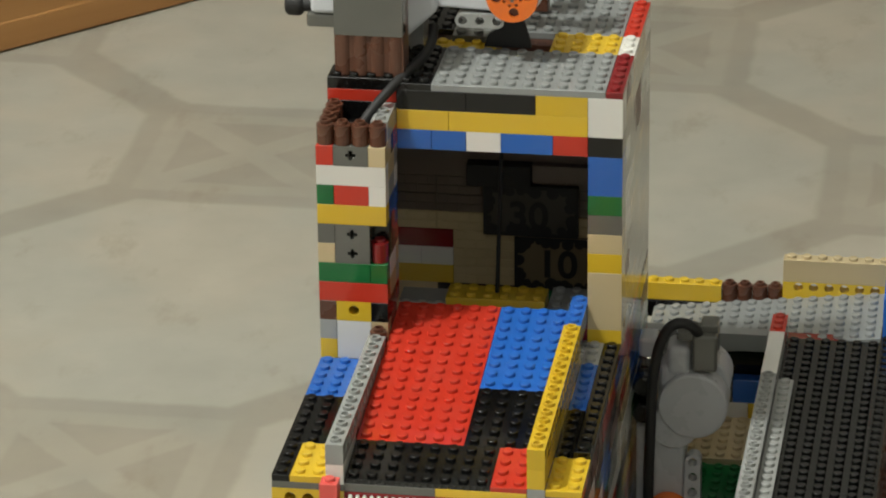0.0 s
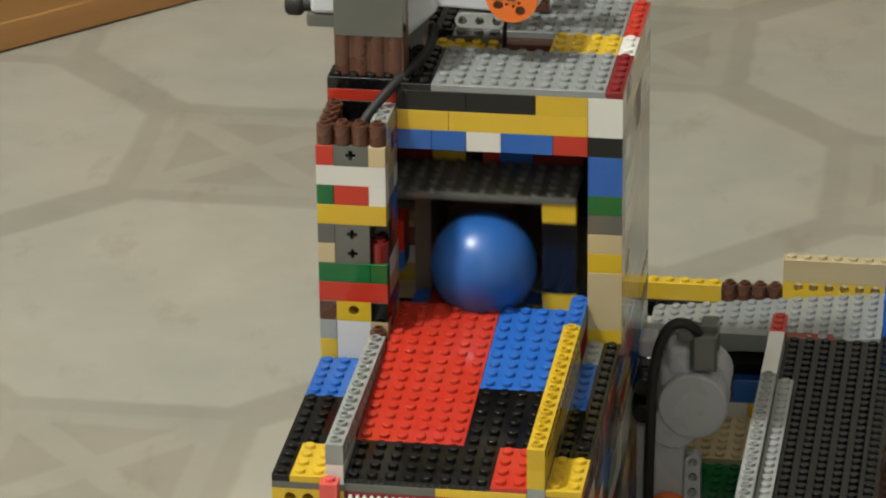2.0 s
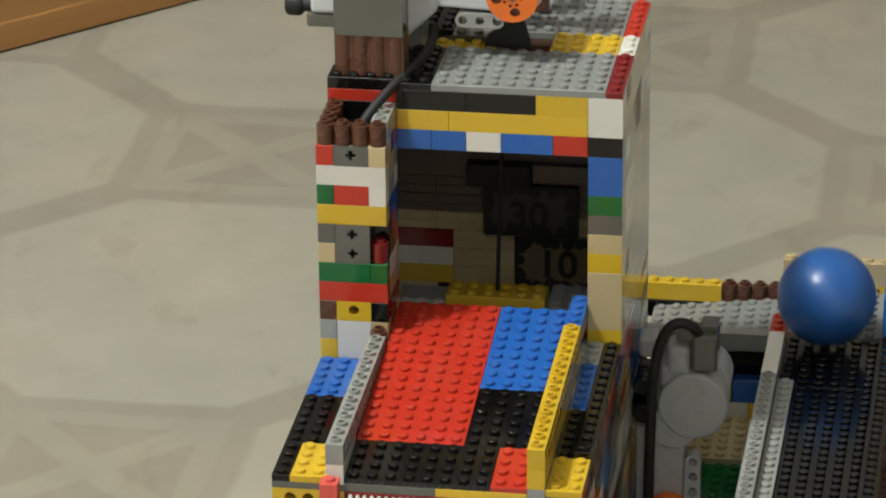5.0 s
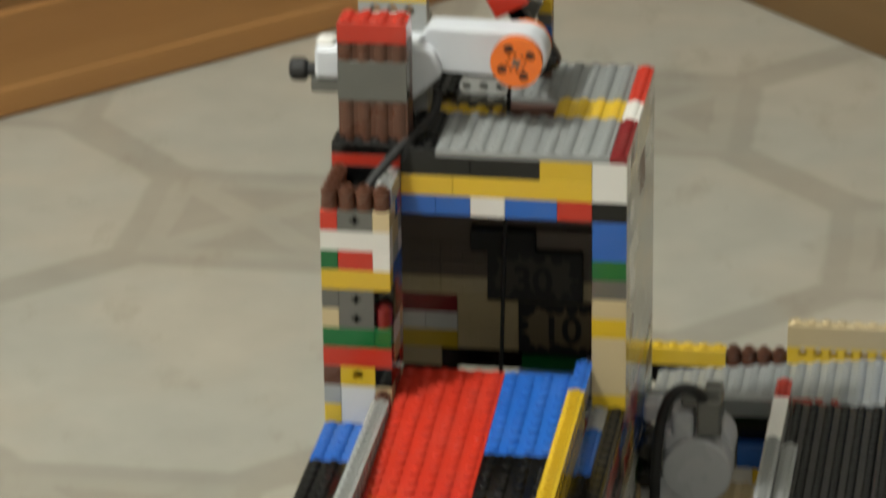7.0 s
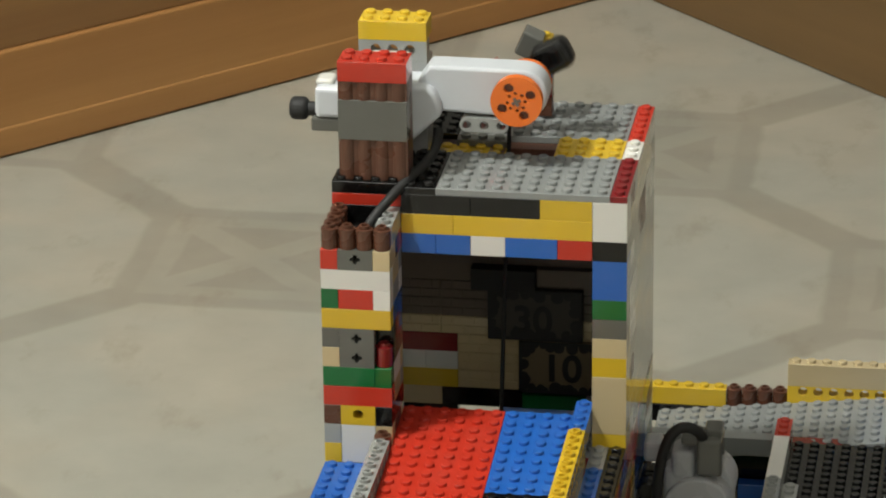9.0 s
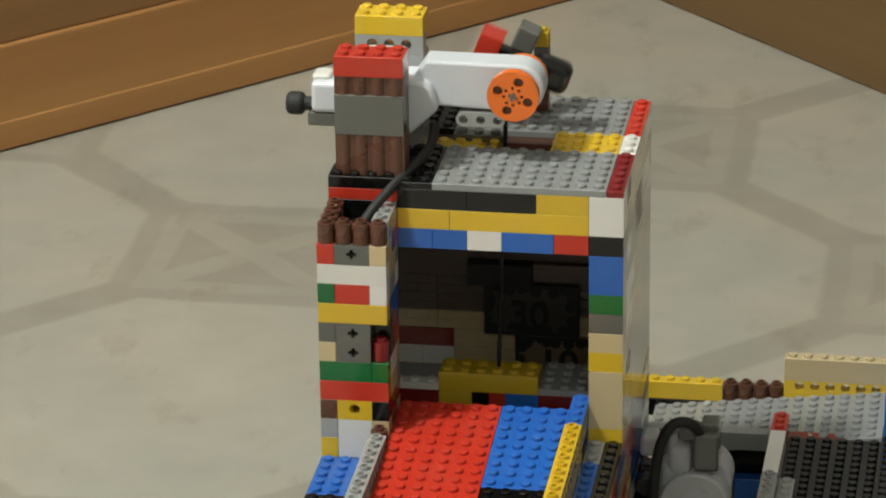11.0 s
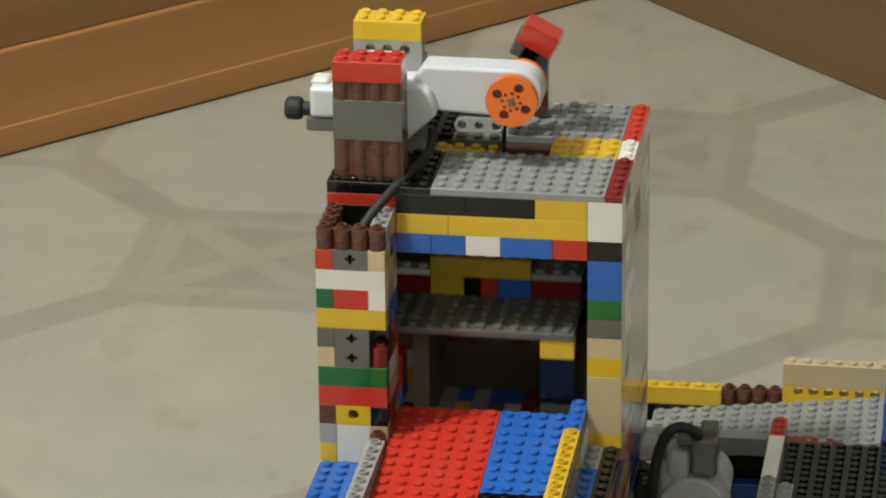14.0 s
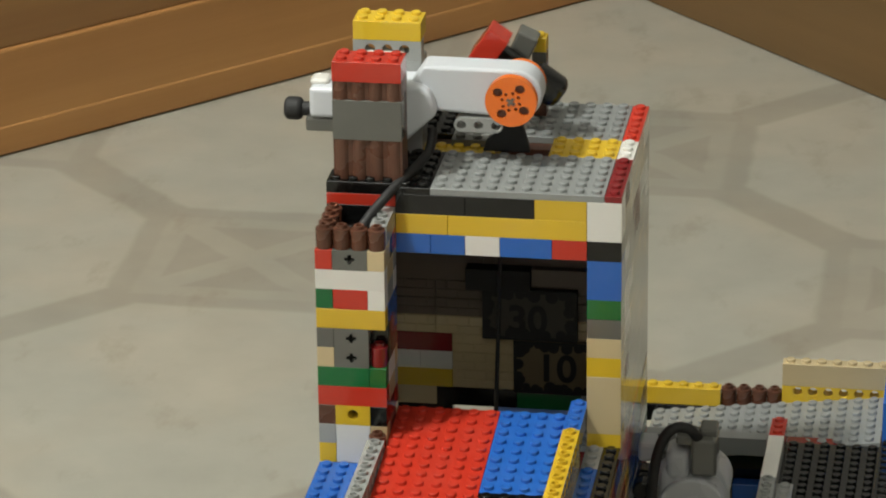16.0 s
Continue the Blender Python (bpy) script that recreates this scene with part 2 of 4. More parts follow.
    sm = n.new("ShaderNodeMapping")
    sm.inputs["Scale"].default_value = (1.5, 0.75, 1)
    sm.inputs["Location"].default_value = (0.31, 0.12, 0)
    l.new(tc.outputs["Object"], sm.inputs["Vector"])
    l.new(sm.outputs["Vector"], stain.inputs["Vector"])
    st = n.new("ShaderNodeMix")
    st.data_type = "RGBA"
    st.inputs["B"].default_value = (0.20, 0.165, 0.115, 1)
    l.new(mt("MULTIPLY", soft(stain.outputs["Fac"], 0.54, 0.74), 0.36), st.inputs["Factor"])
    l.new(mul.outputs["Result"], st.inputs["A"])
    hue = n.new("ShaderNodeMix")
    hue.data_type, hue.blend_type = "RGBA", "MULTIPLY"
    hue.inputs["B"].default_value = (1.03, 0.985, 0.95, 1)
    l.new(soft(blot.outputs["Fac"], 0.42, 0.6), hue.inputs["Factor"])
    l.new(st.outputs["Result"], hue.inputs["A"])
    l.new(hue.outputs["Result"], b.inputs["Base Color"])
    b.inputs["Roughness"].default_value = 0.45
    bump = n.new("ShaderNodeBump")
    bump.inputs["Strength"].default_value = 0.12
    bump.inputs["Distance"].default_value = 0.001
    l.new(grain.outputs["Fac"], bump.inputs["Height"])
    l.new(bump.outputs["Normal"], b.inputs["Normal"])
    return m


def wood(name, dark, light):
    m, nt, n, l, b = nodes_of(name)
    tc = n.new("ShaderNodeTexCoord")
    mp = n.new("ShaderNodeMapping")
    mp.inputs["Scale"].default_value = (1.1, 20, 24)
    l.new(tc.outputs["Object"], mp.inputs["Vector"])
    a = n.new("ShaderNodeTexNoise")
    a.inputs["Scale"].default_value = 1.0
    a.inputs["Detail"].default_value = 5
    a.inputs["Roughness"].default_value = 0.62
    l.new(mp.outputs["Vector"], a.inputs["Vector"])
    cr = n.new("ShaderNodeValToRGB")
    cr.color_ramp.elements[0].position, cr.color_ramp.elements[0].color = 0.22, (*dark, 1)
    cr.color_ramp.elements[1].position, cr.color_ramp.elements[1].color = 0.80, (*light, 1)
    l.new(a.outputs["Fac"], cr.inputs["Fac"])
    l.new(cr.outputs["Color"], b.inputs["Base Color"])
    b.inputs["Roughness"].default_value = 0.42
    bump = n.new("ShaderNodeBump")
    bump.inputs["Strength"].default_value = 0.1
    bump.inputs["Distance"].default_value = 0.001
    l.new(a.outputs["Fac"], bump.inputs["Height"])
    l.new(bump.outputs["Normal"], b.inputs["Normal"])
    return m


def paint(name, col, rough=0.7):
    m, nt, n, l, b = nodes_of(name)
    tc = n.new("ShaderNodeTexCoord")
    a = n.new("ShaderNodeTexNoise")
    a.inputs["Scale"].default_value = 9
    a.inputs["Detail"].default_value = 5
    l.new(tc.outputs["Object"], a.inputs["Vector"])
    mr = n.new("ShaderNodeMapRange")
    mr.inputs["To Min"].default_value, mr.inputs["To Max"].default_value = 0.9, 1.05
    l.new(a.outputs["Fac"], mr.inputs["Value"])
    h = n.new("ShaderNodeHueSaturation")
    h.inputs["Color"].default_value = (*col, 1)
    l.new(mr.outputs["Result"], h.inputs["Value"])
    l.new(h.outputs["Color"], b.inputs["Base Color"])
    b.inputs["Roughness"].default_value = rough
    return m


OAK = wood("oak_plinth", (0.30, 0.135, 0.040), (0.47, 0.24, 0.08))
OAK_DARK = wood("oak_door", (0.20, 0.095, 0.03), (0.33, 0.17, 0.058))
# darker oak for the right bench, its shade put into the colour
OAK_SHADE = wood("oak_board_shaded", (0.125, 0.072, 0.026), (0.18, 0.104, 0.040))
# unseen near walls, kept bright to bounce light onto the fronts
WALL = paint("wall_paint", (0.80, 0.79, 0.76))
# unseen far walls, darkened to dim what the plastic reflects
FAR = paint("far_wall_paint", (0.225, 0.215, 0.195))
# unseen ceiling, greyed so that it bounces less light
CEIL = paint("ceiling_paint", (0.60, 0.59, 0.57))

CORNER = W(-1.18, 130.3, ZF)


def floor_sheet():
    """Sheet vinyl."""
    bm = bmesh.new()
    box(bm, (-5.2, -5.8, -0.03), (5.2, 3.2, 0.0))
    ob = new("floor", mesh_of("floor", bm, VINYL))
    tagged(ob, "cream sheet vinyl floor with printed octagons", "floor", kind="structure")
    return ob


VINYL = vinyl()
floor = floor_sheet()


def slab(name, a, b, mat, label, cat, m=None):
    bm = bmesh.new()
    box(bm, a, b)
    ob = tagged(new(name, mesh_of(name, bm, mat)), label, cat, kind="structure")
    if m:
        ob.matrix_basis = m
    return ob


# the room stands turned against the toy: two walls meet behind the benches
LEFT = Matrix.Translation(CORNER) @ pose(0, 0, 0, 0, 0, 46.4)
RIGHT = Matrix.Translation(CORNER) @ pose(0, 0, 0, 0, 0, -46.3)
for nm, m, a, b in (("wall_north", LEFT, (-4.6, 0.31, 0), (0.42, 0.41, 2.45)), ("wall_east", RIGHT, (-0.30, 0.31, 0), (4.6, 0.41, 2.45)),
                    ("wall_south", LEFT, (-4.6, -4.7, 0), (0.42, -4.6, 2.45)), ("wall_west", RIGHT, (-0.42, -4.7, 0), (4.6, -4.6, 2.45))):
    slab(nm, a, b, FAR if nm in ("wall_north", "wall_east") else WALL, "plain unseen wall closing the room", "wall", m)
slab("ceiling", (-5.2, -5.8, 2.452), (5.2, 3.2, 2.55), CEIL, "plain grey-white unseen ceiling closing the room", "ceiling")


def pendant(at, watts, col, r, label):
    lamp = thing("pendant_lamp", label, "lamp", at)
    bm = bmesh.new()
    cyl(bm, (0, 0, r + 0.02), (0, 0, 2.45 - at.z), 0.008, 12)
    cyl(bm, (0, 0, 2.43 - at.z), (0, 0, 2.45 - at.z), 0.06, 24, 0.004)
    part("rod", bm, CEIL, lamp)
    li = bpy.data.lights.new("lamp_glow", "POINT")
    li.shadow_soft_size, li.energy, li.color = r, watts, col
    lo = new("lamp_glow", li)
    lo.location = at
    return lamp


pendant(LAMP_AT, 142, (0.935, 0.95, 0.885), 0.09, "bare bulb pendant lamp on a rod, switched on")
# unseen second lamp at the camera's end of the room, fills the fronts
pendant(Vector((0.5, -2.6, 2.0)), 16, (0.935, 0.95, 0.885), 0.3, "large soft unseen fill lamp on a rod, switched on")


def bench(name, yaw, length, label, plain=False):
    """A low wooden bench front: a tall plinth board, a ledge and a set-back face above it. Its front looks along -Y of its own space."""
    ob = thing(name, label, "bench")
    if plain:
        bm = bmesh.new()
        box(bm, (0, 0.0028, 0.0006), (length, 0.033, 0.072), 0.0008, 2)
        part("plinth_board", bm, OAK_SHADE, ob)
    else:
        bm = bmesh.new()
        box(bm, (0, 0.002, 0.0006), (length, 0.033, 0.021), 0.0022, 4)
        part("shoe_moulding", bm, OAK, ob)
        bm = bmesh.new()
        box(bm, (0, 0.0028, 0.0165), (length, 0.0325, 0.072), 0.0025, 4)
        part("plinth_board", bm, OAK, ob)
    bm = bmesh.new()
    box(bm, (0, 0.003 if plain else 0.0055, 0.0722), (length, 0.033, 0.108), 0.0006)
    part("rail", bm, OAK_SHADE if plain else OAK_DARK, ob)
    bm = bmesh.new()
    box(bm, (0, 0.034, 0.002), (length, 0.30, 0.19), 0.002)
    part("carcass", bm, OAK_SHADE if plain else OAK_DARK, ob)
    ob.rotation_euler = (0, 0, yaw)
    return ob


c1 = bench("oak_bench", radians(46.4), 2.2, "low orange-brown oak bench with a grooved plinth")
c1.location = CORNER - Vector((math.cos(radians(46.4)), math.sin(radians(46.4)), 0)) * 2.2
c2 = bench("oak_bench", radians(-46.3), 2.2, "low brown oak bench with a plain plinth, coloured as in shade", True)
c2.location = CORNER


# ---- the lift tower ----
tower = thing("lift_tower", "tower of mixed coloured toy bricks with a front opening", "toy tower")


def left_column():
    x, y = -4, -4
    course(tower, x, y, 0.4, [(1, "red"), (2, None), (1, "tan")])
    holed(tower, x + 1, y, 0.4, 2, 1, "dgrey", [1.0], True, studs=False)
    course(tower, x, y, -0.8, [(4, "white")], 1)
    course(tower, x, y, -2.0, [(1, "green"), (2, "red"), (1, "white")], 1)
    course(tower, x, y, -3.2, [(4, "yellow")], 1)
    course(tower, x, y, -4.4, [(1, "dgrey")], 1)
    course(tower, x, y, -5.6, [(1, "tan")], 1)
    holed(tower, x + 1, y, -5.6, 2, 1, "dgrey", [1.0], True, h=2.4, studs=False, hz=(1, 2))
    round_brick(tower, x + 3, y + 0.12, -5.6, "dred", 1.2)
    brick(tower, x + 3, y + 1, -5.6, 1, 1, "black", 2.4, False)
    course(tower, x, y, -6.8, [(3, "green"), (1, "green")], 1)
    course(tower, x, y, -8.0, [(4, "red")], 1)
    course(tower, x, y, -9.2, [(1, "brown"), (2, None), (1, "black")], 1)
    holed(tower, x + 1, y, -9.2, 2, 1, "yellow", [1.0], studs=False)
    course(tower, x, y, -10.4, [(1, "grey")], 1)
    course(tower, x, y, -11.6, [(1, "yellow")], 1)
    brick(tower, x + 1, y, -11.6, 2, 1, "white", 2.4, False)
    course(tower, x + 3, y, -10.4, [(1, "tan")], 1)
    course(tower, x + 3, y, -11.6, [(1, "brown")], 1)
    # the column's flank, seen from its inner side
    flank = [(-10.4, "dgrey", "tan"), (-9.2, "dred", "red"), (-8.0, "tan", "grey"), (-6.8, "white", "tan"), (-5.6, "dred", "red"), (-4.4, "red", "blue"),
             (-3.2, "blue", "blue"), (-2.0, "grey", "white"), (-0.8, "tan", "grey"), (0.4, "black", "red")]
    for z, a, b in flank:
        first = 2 if z in (-5.6, -4.4) else 1
        brick(tower, -1, y + first, z, 1, 3 - first, a, 1.2, False)
        brick(tower, -1, y + 3, z, 1, 1, b, 1.2, False)
    brick(tower, -4, -3, -11.6, 3, 3, "dgrey", 12.0, False, name="core")
    brick(tower, -4, -3, 0.404, 3, 3, "black", 1.19, True, name="core")
    for k in range(4):
        round_brick(tower, x + k, y, 1.6, "brown")
    for k in range(1, 4):
        round_brick(tower, x, y + k, 1.6, "brown")
    brick(tower, -1, y + 1, 1.6, 1, 2, "grey", 1.2, True, True)
    brick(tower, -1, y + 3, 1.6, 1, 1, "grey", 1.2, False)


def front_and_roof():
    course(tower, 0, 0, 0, [(2, "blue"), (2, "blue"), (2, "white"), (3, "blue"), (2, "red"), (2, "black")])
    course(tower, 0, 0, 1.2, [(3, "yellow"), (8, "yellow")])
    course(tower, 0, 0, 2.4, [(4, "black"), (4, "black"), (3, "yellow")])
    brick(tower, 11, 0, 1.2, 2, 2, "white", 2.4, False)
    for z, c, h in ((-2.4, "blue", 2.4), (-3.6, "green", 1.2), (-4.8, "dgrey", 1.2), (-6.0, "tan", 1.2), (-7.2, "yellow", 1.2), (-10.8, "tan", 3.6), (-12.0, "yellow", 1.2)):
        brick(tower, 11, 0, z, 2, 2, c, h, False)
    brick(tower, 2, 0, 3.6, 10, 6, "mgrey", 0.4)
    brick(tower, 0, 0, 3.6, 2, 6, "black", 0.4)
    brick(tower, 0, 9, 3.6, 2, 6, "black", 0.4)
    brick(tower, 8, 6, 3.6, 4, 3, "yellow", 0.4)
    brick(tower, 0, 6.3, 3.2, 5, 2, "yellow", 0.4)
    brick(tower, 2, 8, 3.6, 3, 1, "dgrey", 0.4)
    brick(tower, 2, 9, 3.6, 10, 6, "mgrey", 0.4)
    brick(tower, 12, 0, 3.6, 1, 6, "dred", 0.4)
    brick(tower, 12, 6, 3.6, 1, 3, "white", 0.4)
    brick(tower, 12, 9, 3.6, 1, 6, "red", 0.4)
    # under the slot
    brick(tower, 2, 8.0, 2.4, 9, 1, "brown", 1.2, False)
    brick(tower, 4, 6, 2.4, 1, 2, "brown", 1.2, False)


def tower_walls():
    side_wall(tower, 12, -12.0, 3.6, 2, 15, 0, ["grey", "tan", "white", "mgrey", "tan", "brown", "grey"])
    side_wall(tower, 12, ZF, -12.0, -19, 15, 1)
    # inner lining of the shaft, dark
    side_wall(tower, 11, ZF + 6, 3.6, 2, 14, 0, ["black", "black", "dgrey", "blue"])
    side_wall(tower, -4, ZF, 1.6, 0, 15, 0)
    brick(tower, -4, 0, 1.6, 4, 2, "black", 1.2, False)
    brick(tower, -4, 2, 1.6, 1, 13, "black", 1.6, False)
    brick(tower, -4, 2, 3.2, 4, 13, "black", 0.4)
    # back wall: masonry bricks, tan below and browned above for shade, with a dark panel over them, mixed bricks below
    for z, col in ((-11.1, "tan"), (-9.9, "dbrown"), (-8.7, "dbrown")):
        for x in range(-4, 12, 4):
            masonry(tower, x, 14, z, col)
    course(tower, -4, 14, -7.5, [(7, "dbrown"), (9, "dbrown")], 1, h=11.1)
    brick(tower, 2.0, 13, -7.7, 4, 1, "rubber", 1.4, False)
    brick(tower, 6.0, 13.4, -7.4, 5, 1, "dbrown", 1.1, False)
    course(tower, -4, 14, -12.3, [(5, "dred")], 1)
    course(tower, -4, 14, -13.5, [(3, "white"), (2, "white")], 1)
    course(tower, -4, 14, -14.7, [(5, "yellow")], 1)
    for z in (-14.7, -13.5, -12.3):
        masonry(tower, 1, 14, z)
    brick(tower, 5, 14, -14.7, 7, 1, "tan", 3.6, False)
    course(tower, -4, 14, -15.9, [(4, "tan"), (5, "black"), (4, "green"), (3, "grey")], 1)
    # low doorway through which the balls reach the lift
    course(tower, -4, 14, -25.2, [(5, "black")], 1, h=9.3)
    course(tower, -4, 14, ZF, [(8, "black"), (8, "black")], 1, h=2.8)


left_column()
front_and_roof()
tower_walls()


def sign(x0, x1, z0, z1, words, cx, cz, col):
    """A printed panel with dark numerals and a dark blotted border."""
    ob = thing("number_panel", "dark printed panel with the number " + words + " in the shaft", "sign")
    bm = bmesh.new()
    box(bm, W(x0, 13.55, z0), W(x1, 13.97, z1), 0.0004)
    part("panel", bm, plastic("printed_panel", col, 0.5), ob)
    bm = bmesh.new()
    r = random.Random(len(words) + int(x0 * 7))
    y = 13.50
    blobs = [(x0 + 0.3 + (x1 - x0 - 0.6) * k / 13, z0 if e == 0 else z1) for k in range(14) for e in range(2)]
    blobs += [(x0 if e == 0 else x1, z0 + 0.3 + (z1 - z0 - 0.6) * k / 7) for k in range(8) for e in range(2)]
    for bx, bz in blobs:
        rr = r.uniform(0.18, 0.42)
        inx, inz = max(x0 + rr, min(x1 - rr, bx + r.uniform(-0.5, 0.5))), max(z0 + rr, min(z1 - rr, bz + r.uniform(-0.45, 0.45)))
        ring(bm, W(inx, y, inz), 0, rr * S, 0.0004, -r.uniform(0, 0.0002), 12, "Y")
    for ax, az, ex, ez in ((x0, z0, x1, z0 + 0.22), (x0, z1 - 0.22, x1, z1), (x0, z0, x0 + 0.22, z1), (x1 - 0.22, z0, x1, z1)):
        box(bm, W(ax, y, az), W(ex, y + 0.05, ez))
    part("border", bm, M["rubber"], ob)
    cu = bpy.data.curves.new("number", "FONT")
    cu.body, cu.size, cu.extrude, cu.align_x, cu.align_y = words, 2.5 * S, 0.0002, "CENTER", "CENTER"
    cu.offset = 0.00045
    cu.materials.append(M["rubber"])
    t = new("number", cu)
    t.parent = ob
    t.matrix_basis = Matrix.Translation(W(cx, 13.5, cz)) @ pose(0, 0, 0, 90)
    return ob


# the 30 panel is coloured darker for the dimmer light higher up
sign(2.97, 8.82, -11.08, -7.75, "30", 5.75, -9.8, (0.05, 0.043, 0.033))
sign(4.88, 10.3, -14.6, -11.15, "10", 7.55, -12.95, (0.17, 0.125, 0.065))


# ---- base and exit ramp ----
def base():
    ob = thing("brick_base", "black, blue and yellow toy brick base with raised rails", "toy base")
    # left apron
    brick(ob, -4, -9, -12.0, 4, 5, "blue", 0.4)
    brick(ob, -4, -19, -12.0, 1, 4, "black", 0.4)
    brick(ob, -4, -15, -12.0, 3, 6, "black", 0.4)
    brick(ob, -3, -19, -12.0, 2, 4, "yellow", 0.4)
    brick(ob, -4, -19, -12.4, 4, 15, "dgrey", 0.4, False)
    holed(ob, -4, -19, -13.6, 4, 1, "yellow", [1.0, 2.0, 3.0], studs=False)
    side_wall(ob, -4, ZF, -12.4, -18, -4)
    # left rail: grey beam on white and dark spacers
    beam(ob, -1, -19, -10.8, 14, "grey")
    brick(ob, -1, -19, -12.0, 1, 4, "white", 1.2, False)
    brick(ob, -1, -15, -12.0, 1, 10, "brown", 1.2, False)
    round_brick(ob, -1, -5, -10.8, "brown", 1.3)
    brick(ob, -1, -5, -12.0, 1, 1, "brown", 1.2, False)
    # right rail
    beam(ob, 10, -19, -10.4, 16, "yellow")
    brick(ob, 10, -19, -11.6, 1, 4, "yellow", 1.2, False)
    brick(ob, 10, -15, -11.6, 1, 12, "yellow", 1.2, False)
    brick(ob, 10, -3, -10.4, 1, 4, "blue", 1.2)
    # right apron
    brick(ob, 11, -19, -12.0, 2, 4, "yellow", 0.4)
    brick(ob, 11, -15, -12.0, 1, 6, "black", 0.4)
    brick(ob, 11, -9, -12.0, 1, 6, "blue", 0.4)
    brick(ob, 11, -3, -12.0, 1, 3, "grey", 0.4)
    brick(ob, 12, -15, -12.0, 1, 15, "black", 0.4)
    brick(ob, 12, -15, -11.6, 1, 1, "black", 0.4)
    # front edge
    brick(ob, -1.15, -20.2, -12.6, 1, 1, "pink", 1.2)
    brick(ob, 0, -19.1, -12.8, 10, 1, "dred", 0.4, False)
    bm = bmesh.new()
    box(bm, W(0, -20.1, -13.6), W(10, -19.12, -12.75), 0.0002)
    for k in range(25):
        x = 0.2 + 0.39 * k
        f = bm.faces.new([bm.verts.new(W(x + u, -20.08, v)) for u, v in ((0, -12.77), (0.36, -12.77), (0.25, -12.47), (0.11, -12.47))])
        g = bmesh.ops.extrude_face_region(bm, geom=[f])
        bmesh.ops.translate(bm, vec=(0, 0.94 * S, 0), verts=[v for v in g["geom"] if isinstance(v, bmesh.types.BMVert)])
    part("gear_rack", bm, M["white"], ob, "white toothed gear rack")
    brick(ob, 0, -19, -12.4, 5, 1, "dgrey", 0.5, False)
    brick(ob, 5, -19, -12.4, 5, 1, "yellow", 0.5, False)
    brick(ob, 10, -19, -13.6, 1, 1, "grey", 2.0, False)
    brick(ob, 11, -19, -13.2, 1, 1, "dgrey", 1.2, False)
    return ob


base()


def exit_ramp():
    ob = thing("exit_ramp", "sloping ramp of red, blue and black studded plates", "toy ramp")
    m = Matrix.Translation(W(0, -19, -11.6)) @ pose(0, 0, 0, math.degrees(math.atan2(2, 19)))
    for x, y, nx, ny, c in ((0, 0, 8, 4, "black"), (8, 0, 2, 4, "red"), (0, 4, 6, 15, "red"), (6, 4, 4, 6, "black"), (6, 10, 4, 9, "blue")):
        brick(ob, x, y, -0.4, nx, ny, c, 0.4, m=m)
    return ob


exit_ramp()


# ---- motor mount and winding motor ----
def mount():
    ob = thing("motor_mount", "red, brown and grey brick tower holding the motor", "toy tower")
    brick(ob, -4, 0, 2.8, 4, 2, "red", 0.7, False)
    brick(ob, -4, 0, 3.5, 4, 2, "black", 0.7)
    x, y = -3.62, 0.4
    log_brick(ob, x, y, 4.2, 4, "brown", 2.4)
    log_brick(ob, x, y, 9.0, 4, "brown", 1.1)
    brick(ob, x, y + 1.0, 4.2, 4, 1, "brown", 5.9, False)
    brick(ob, x, y, 6.6, 4, 1, "dgrey", 2.4, False)
    brick(ob, x, y, 10.1, 4, 2, "red", 1.2)
    # grey and yellow block behind the motor
    holed(ob, -3.42, 6.4, 9.35, 4, 1, "grey", [1.0, 2.0, 3.0], h=1.2)
    brick(ob, -3.42, 6.4, 10.55, 4, 2, "yellow", 1.15)
    brick(ob, -3.42, 6.4, 3.6, 4, 2, "grey", 5.74, False)
    return ob


mount()

HUB = W(6.24, 3.5, 8.28)


def pierced(bm, rim, holes, depth):
    """A slab in the XZ plane, from y 0 back to depth, with round holes (x, z, radius) through it; all in studs."""
    edges = []
    for loop in [rim] + [[(x + r * math.cos(radians(22.5 * k)), z + r * math.sin(radians(22.5 * k))) for k in range(16)] for x, z, r in holes]:
        vs = [bm.verts.new((u * S, 0, v * S)) for u, v in loop]
        edges += [bm.edges.new((p, q)) for p, q in zip(vs, vs[1:] + vs[:1])]
    bmesh.ops.triangle_fill(bm, use_beauty=True, use_dissolve=False, edges=edges)
    g = bmesh.ops.extrude_face_region(bm, geom=list(bm.faces))
    bmesh.ops.translate(bm, vec=(0, depth * S, 0), verts=[v for v in g["geom"] if isinstance(v, bmesh.types.BMVert)])


